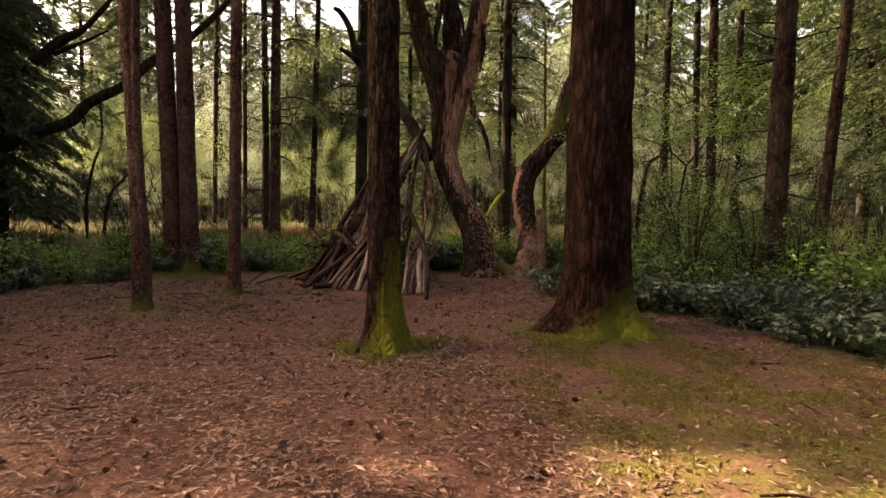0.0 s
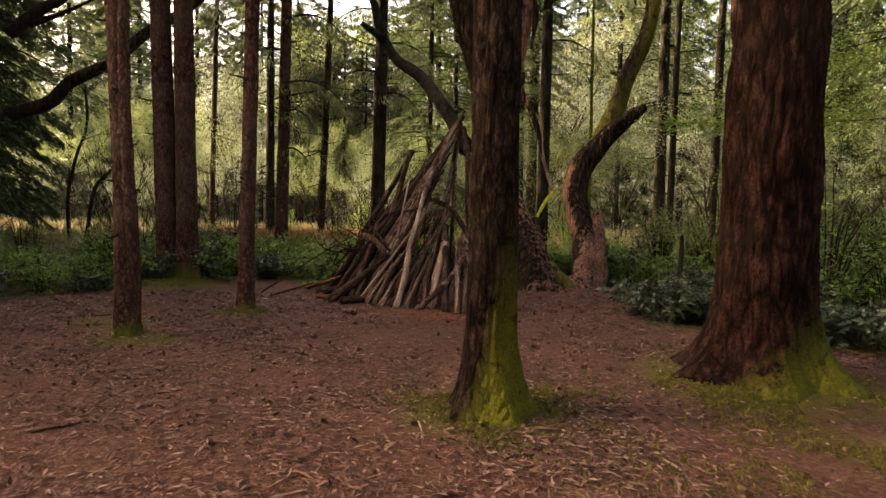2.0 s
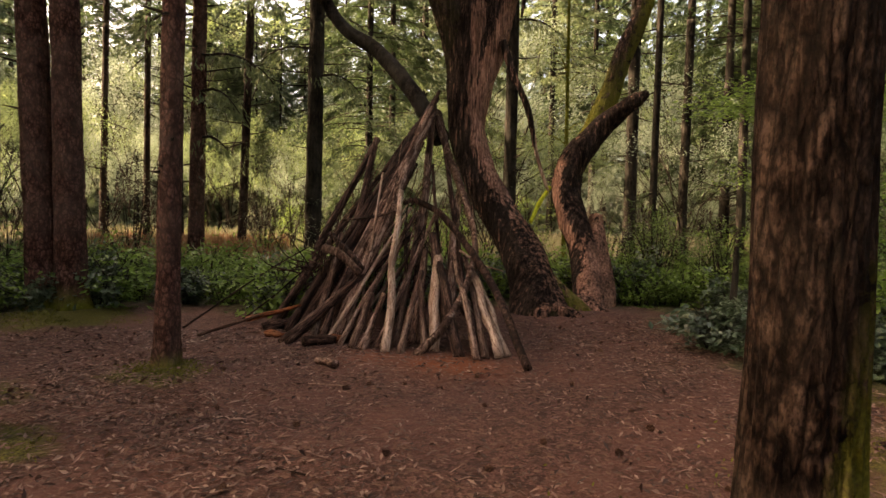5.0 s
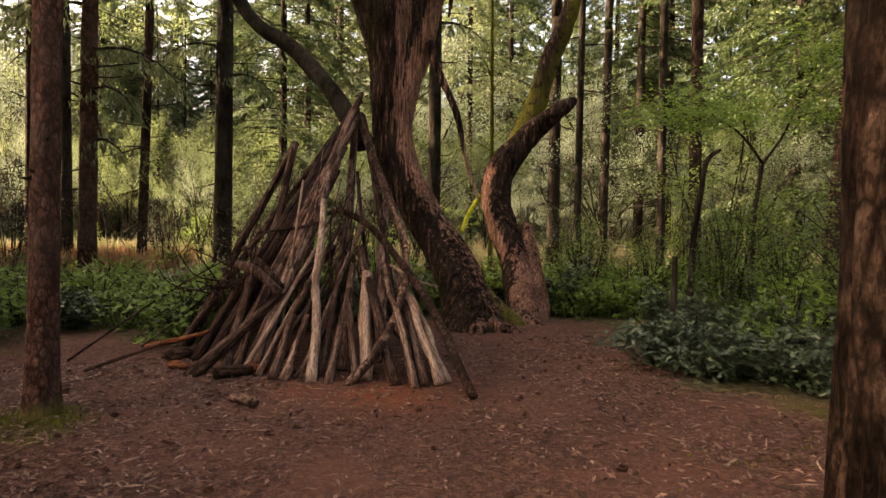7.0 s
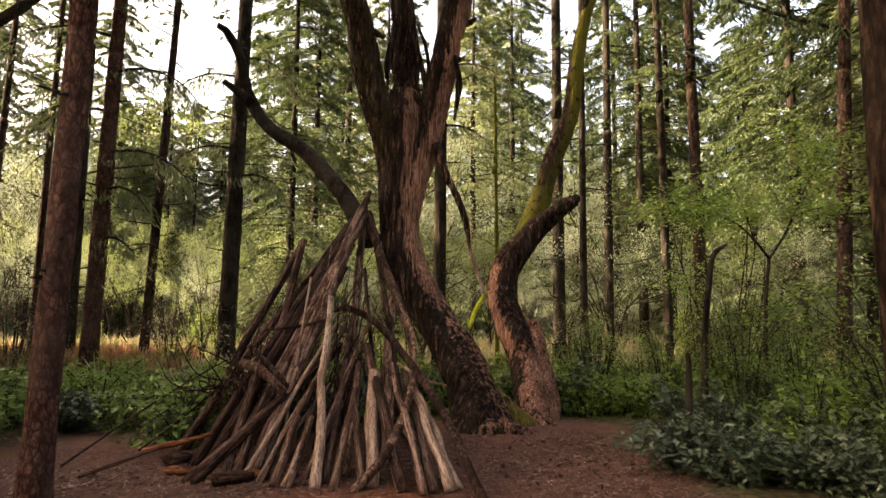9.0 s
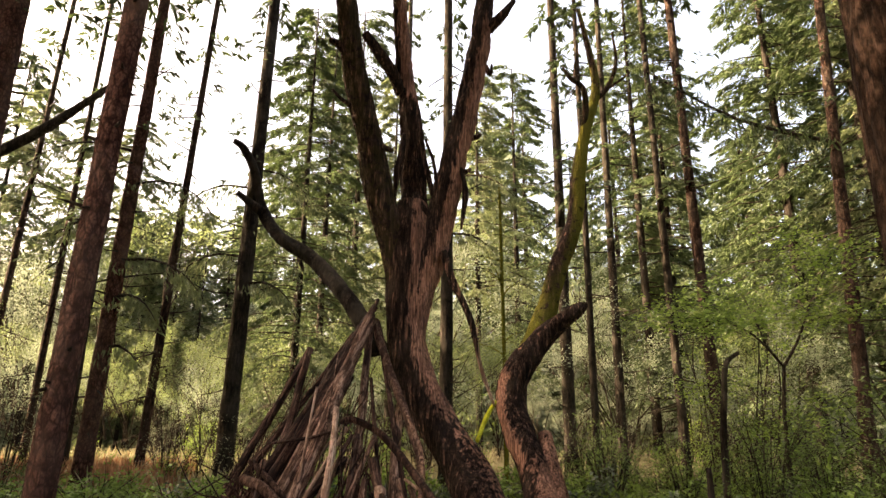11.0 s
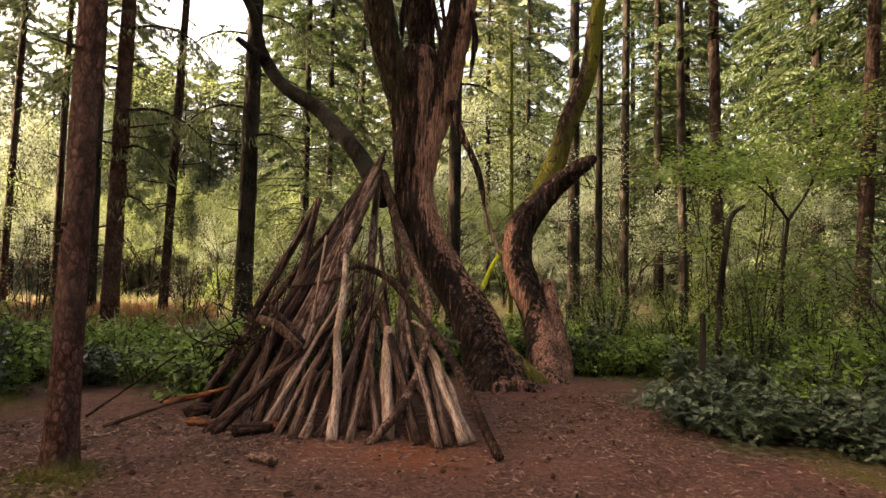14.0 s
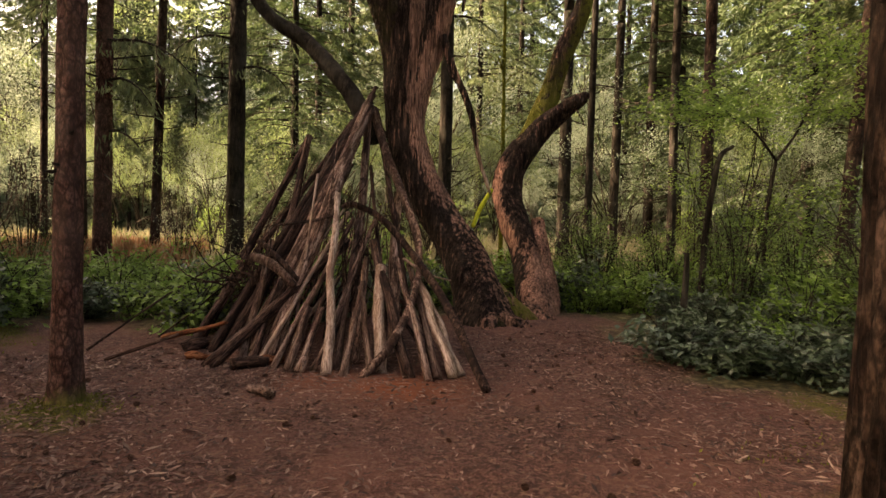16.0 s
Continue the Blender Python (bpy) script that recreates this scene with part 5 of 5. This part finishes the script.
def make_vine_maple():
    """The forked sapling with layered fresh leaves beside the salal."""
    t = thing("vine_maple", "slender forked maple sapling with layers of fresh green leaves", "tree")
    g = np.random.default_rng(66)
    fol = Acc()
    runs = (([(4.79, 12.80, -0.10), (4.83, 12.80, 0.88), (4.86, 12.80, 1.70), (4.97, 12.80, 2.43)], 0.034, 0.024),
            ([(4.97, 12.80, 2.43), (4.58, 12.70, 2.72), (4.18, 12.60, 2.90), (3.51, 12.40, 2.96), (2.57, 12.10, 2.89)], 0.020, 0.004),
            ([(4.97, 12.80, 2.43), (5.31, 12.80, 2.85), (5.60, 12.80, 3.36), (6.09, 12.80, 4.06), (6.34, 12.70, 4.39)], 0.022, 0.006),
            ([(4.61, 12.70, 2.71), (4.60, 12.80, 3.05), (4.53, 12.90, 3.39), (4.40, 13.00, 3.80)], 0.012, 0.003),
            ([(5.45, 12.80, 3.07), (5.43, 12.40, 3.12), (5.58, 12.00, 3.10)], 0.010, 0.003),
            ([(5.84, 12.80, 3.71), (6.04, 13.10, 4.22), (5.90, 13.30, 4.69)], 0.010, 0.003),
            ([(3.91, 12.50, 2.93), (3.87, 12.80, 3.24), (3.56, 13.00, 3.37)], 0.009, 0.003),
            ([(4.82, 12.80, 1.21), (5.25, 12.70, 1.70), (5.49, 12.60, 2.11)], 0.012, 0.003))
    for k, (pts, r0, r1) in enumerate(runs):
        limb(t, "stem" if k == 0 else "limb", pts, list(np.linspace(r0, r1, len(pts))), DEAD_TWIG, seg=8, spacing=0.1, ridges=0.0, seed=k, rough=0.08)
        if k:
            c, _ = spline(pts, [1] * len(pts), 0.05)
            m = 60
            for q in c[len(c) // 3::2]:
                d = q + g.normal(0, 0.30, (m, 3)) * (1, 1, 0.25)
                leaves(fol, d, g.normal(0, 1, (m, 3)) * (1, 1, 0.2), np.array((0, 0, 1.0)) + g.normal(0, 0.3, (m, 3)), g.uniform(0.045, 0.085, m), g.uniform(0.035, 0.065, m))
    part("foliage", fol, SPRING, t, smooth=False)


make_vine_maple()


def make_drooping_boughs(owner, label, heights, reach, seed):
    """Long low boughs of hanging needle sprays on a trunk that is otherwise bare."""
    g = np.random.default_rng(seed)
    for h, a, k in heights:
        out = np.array((math.cos(a), math.sin(a), 0.0))
        L = reach * k
        p = [np.array((0, 0, h)), np.array((0, 0, h + 0.05)) + out * L * 0.4, np.array((0, 0, h - 0.12 * L)) + out * L * 0.75, np.array((0, 0, h - 0.38 * L)) + out * L]
        bough = limb(owner, "bough", p, [0.035, 0.026, 0.016, 0.006], DEAD_TWIG, seg=6, spacing=0.2, ridges=0.0, seed=seed)
        fol = Acc()
        side = np.array((-out[1], out[0], 0.0))
        for q in spline(p, [1] * 4, 0.06)[0][4:]:
            m = 9
            w = g.normal(0, 0.26, m)
            c = q + side * w[:, None] + out * g.normal(0, 0.05, m)[:, None]
            c[:, 2] -= 0.45 * np.abs(w) + g.uniform(0, 0.22, m)
            leaves(fol, c, side * np.sign(w)[:, None] * 0.5 + out * 0.35 + (0, 0, -0.8) + g.normal(0, 0.2, (m, 3)), g.normal(0, 0.5, (m, 3)) + (0, 0, 1), g.uniform(0.10, 0.24, m), g.uniform(0.02, 0.05, m))
        part("foliage", fol, NEEDLES_HAZY_FRESH, owner, label, smooth=False)


make_drooping_boughs(RIM[0], "fresh drooping needle sprays", ((4.9, -0.25, 1.0), (4.1, -0.7, 0.75), (5.8, 2.8, 0.9), (6.6, -0.4, 1.1), (7.4, 3.3, 1.0), (3.1, -0.5, 0.5)), 1.9, 301)
make_drooping_boughs(RIM[2], "fresh drooping needle sprays", ((6.4, 0.1, 1.0), (5.6, 3.0, 0.9), (7.4, 2.9, 1.0), (4.9, -0.5, 0.8), (7.9, 0.3, 1.0)), 1.7, 302)
make_drooping_boughs(RIM[3], "fresh drooping needle sprays", ((6.2, 0.2, 1.0), (7.0, 2.9, 1.0), (7.6, -0.6, 1.0)), 1.7, 303)


def slender_tree(name, label, pts, r0, r1, mat=DEAD_TWIG, moss=0.0, seed=1, twigs=4, category="tree", leaf=None):
    """A thin bare stem with a few forked twigs, and sparse leaves where there are any."""
    foot = np.array(pts[0])
    t = thing(name, label, category, tuple(foot))
    g = np.random.default_rng(seed)
    rel = [np.array(p) - foot for p in pts]
    limb(t, "stem", rel, list(np.linspace(r0, r1, len(rel))), mat, seg=9, spacing=0.12, ridges=0.0, seed=seed, rough=0.1, moss=moss)
    c, _ = spline(rel, [1] * len(rel), 0.1)
    fol = Acc()
    for _ in range(twigs):
        q = c[int(len(c) * g.uniform(0.35, 0.95))]
        d = np.array((g.choice((-1, 1)) * g.uniform(0.5, 1), g.normal(0, 0.4), g.uniform(0.3, 0.9)))
        L = g.uniform(0.4, 0.9)
        e = q + d * L
        limb(t, "twig", [q, q + d * L * 0.5 + g.normal(0, 0.05, 3), e], [r1 * 0.6, r1 * 0.4, 0.003], mat, seg=5, spacing=0.15, ridges=0.0, seed=seed, rough=0.1, moss=moss)
        if leaf:
            m = 90
            u = g.uniform(0.2, 1.1, m)[:, None]
            leaves(fol, q + d * L * u + g.normal(0, 0.14, (m, 3)) * (1, 1, 0.5), g.normal(0, 1, (m, 3)) * (1, 1, 0.3), np.array((0, 0, 1.0)) + g.normal(0, 0.4, (m, 3)), g.uniform(0.035, 0.07, m), g.uniform(0.025, 0.05, m))
    if leaf and fol.n:
        part("foliage", fol, leaf, t, smooth=False)
    return t


slender_tree("alder_sapling", "slim alder stem furred with yellow-green lichen", ((3.01, 18.50, -0.10), (3.01, 18.50, 2.24), (3.00, 18.50, 3.63), (2.98, 18.50, 5.28), (2.96, 18.50, 7.09)), 0.055, 0.03, FIR_BARK, moss=1.3, seed=311, twigs=6, leaf=MID_SPRING)
slender_tree("bent_stem", "dark bare stem curving up from the brambles", ((-11.86, 21.00, -0.10), (-11.92, 21.00, 1.60), (-11.66, 21.00, 2.84), (-11.34, 21.00, 3.80), (-11.36, 21.00, 4.94)), 0.06, 0.03, seed=312, twigs=5)
slender_tree("bent_stem", "dark bare stem leaning out of the brambles", ((-10.92, 20.00, -0.10), (-10.62, 20.00, 1.77), (-10.22, 20.00, 2.31), (-9.71, 20.00, 2.87), (-9.34, 20.00, 3.26)), 0.06, 0.025, seed=313, twigs=3)
g = np.random.default_rng(320)
for k in range(9):
    x, y = 5.55 + g.normal(0, 0.28), 14.6 + g.normal(0, 0.35)
    lean, h = g.normal(0.05, 0.17), g.uniform(2.4, 4.0)
    slender_tree("hazel_stem", "thin dark upright stem among fresh leaves", ((x, y, zed(x, y) - 0.05), (x + 0.35 * lean * h + g.normal(0, 0.08), y, 0.4 * h), (x + 0.75 * lean * h + g.normal(0, 0.1), y, 0.75 * h), (x + lean * h, y + 0.1, h)), 0.017, 0.007, seed=330 + k, twigs=3, leaf=SPRING)

# ---- litter on the floor ----


def make_litter():
    g = np.random.default_rng(9)
    n = 145000
    x, y = g.uniform(-8, 4.2, n), g.uniform(1.2, 12.8, n)
    dens = 0.45 + 0.55 * smooth(-0.4, 0.5, wave(x * 1.3, y * 1.3, 77))
    dens = dens * (1 - 0.85 * hump(x, y, -0.5, 9.3, 2.1)) * (1 - 0.25 * smooth(5.5, 7.5, y)) * (1 - 0.8 * smooth(0.2, 1.6, x) * smooth(8.5, 7, y))
    ok = (g.uniform(0, 1, n) < dens) & (wildness(x, y) < 0.6)
    x, y = x[ok], y[ok]
    n = len(x)
    c = np.stack([x, y, ground_z(x, y) + g.uniform(0.005, 0.02, n)], -1)
    ah = g.normal(0, 1, (n, 3)) * (1, 1, 0.12)
    L = g.uniform(0.025, 0.09, n) * g.choice((1, 1, 1, 1, 1, 1, 1, 2.0), n)
    acc = leaves(Acc(), c, ah, np.array((0, 0, 1.0)) + g.normal(0, 0.25, (n, 3)), L, g.uniform(0.008, 0.026, n), fold=0.1, bend=0.03)
    m = 11000
    x, y = g.uniform(-8, 4, m), g.uniform(1.5, 12.9, m)
    ok = (wildness(x, y) < 0.4) & (wave(x * 1.7, y * 1.7, 78) > g.uniform(-0.9, 0.5, m))
    x, y = x[ok], y[ok]
    m = len(x)
    c = np.stack([x, y, ground_z(x, y) + g.uniform(0.008, 0.03, m)], -1)
    leaves(acc, c, g.normal(0, 1, (m, 3)) * (1, 1, 0.25), np.array((0, 0, 1.0)) + g.normal(0, 0.45, (m, 3)), g.uniform(0.035, 0.08, m), g.uniform(0.014, 0.034, m), fold=0.2, bend=0.1)
    tagged(part("needle_litter", acc, CHIPS, smooth=False), "dry needles, bark chips and straw-coloured bits on dirt", "litter", kind="stuff")


make_litter()


def make_moss():
    g = np.random.default_rng(19)
    xs, ys = [], []
    for cx, cy, r, n in ((-0.56, 6.6, 0.62, 9500), (1.8, 7.4, 0.85, 9000), (-4.25, 8.9, 0.32, 1300), (-3.58, 10.6, 0.28, 1100), (2.0, 5.2, 1.8, 17000), (-5.6, 13.7, 0.7, 1600)):
        xs.append(g.normal(cx, r * 0.6, n))
        ys.append(g.normal(cy, r * 0.6, n))
    x, y = np.concatenate(xs), np.concatenate(ys)
    ok = wave(x * 3.5, y * 3.5, 20) > -0.15
    x, y = x[ok], y[ok]
    n = len(x)
    k = g.uniform(0.015, 0.04, n)
    c = np.stack([x, y, ground_z(x, y) + k * 0.4], -1)
    acc = leaves(Acc(), c, np.array((0, 0, 0.8)) + g.normal(0, 0.5, (n, 3)), g.normal(0, 1, (n, 3)), k, k * 0.45)
    tagged(part("moss_tufts", acc, MOSS, smooth=False), "short yellow-green moss tufts round the tree feet", "moss", kind="stuff")


make_moss()


def cone_mesh(seed):
    g = np.random.default_rng(seed)
    acc = Acc()
    rows, cols = 7, 9
    for i in range(rows):
        t = (i + 0.5) / rows
        r = 0.022 * math.sin(math.pi * (0.12 + 0.85 * t)) + 0.004
        for j in range(cols):
            a = 6.283 * (j + 0.5 * (i % 2)) / cols
            o = np.array((math.cos(a), math.sin(a), 0))
            s = np.array((-o[1], o[0], 0)) * 0.009
            z = np.array((0, 0, 0.07 * (t - 0.5)))
            b = o * r + z
            v = np.array([o * 0.004 + z, b - s, b + o * 0.009 + (0, 0, 0.008), b + s, b * (0.75, 0.75, 1) + (0, 0, 0.012)])
            acc.add(v, [(0, 1, 2), (0, 2, 3), (4, 2, 1), (4, 3, 2)])
    return acc.mesh("pine_cone", CONE_BROWN, smooth=False)


g = np.random.default_rng(25)
CONES = [cone_mesh(i) for i in range(2)]
for x, y in scatter(g, 150, -7, 3.4, 1.8, 12.5, lambda x, y: wildness(np.float64(x), np.float64(y)) < 0.3 and not (-3 < x < 0.1 and y > 10.8), 0.17):
    ob = part("pine_cone", CONES[int(g.integers(0, 2))], None, at=pose(x, y, zed(x, y) + 0.018, g.uniform(70, 110), 0, g.uniform(0, 360)))
    ob.scale = (g.uniform(0.5, 0.8),) * 3
    tagged(ob, "brown pine cone lying on the needle floor", "pine cone", "pine cones on the floor")

for x, y in scatter(g, 46, -7, 4, 1.6, 12.5, lambda x, y: wildness(np.float64(x), np.float64(y)) < 0.5 and not (-3.4 < x < 0.4 and y > 10.6), 0.4):
    a, L = g.uniform(0, 3.14), g.uniform(0.15, 0.55)
    dx, dy = math.cos(a) * L, math.sin(a) * L
    r = g.uniform(0.004, 0.011)
    loose_log("short dead twig lying on the needle floor", (x, y, zed(x, y) + r), (x + dx, y + dy, zed(x + dx, y + dy) + r), r, (STICK, STICK_DARK, STICK_PALE)[int(g.integers(0, 3))], r * 0.6, "twig", "twig", sag=g.normal(0, 0.03))
loose_log("pale wood chip lying on the dirt", rest((0.72, 8.60, 0.00), 0.012), rest((0.85, 8.64, 0.00), 0.012), 0.014, STICK_PALE, 0.008, "wood_chip", "wood chip")
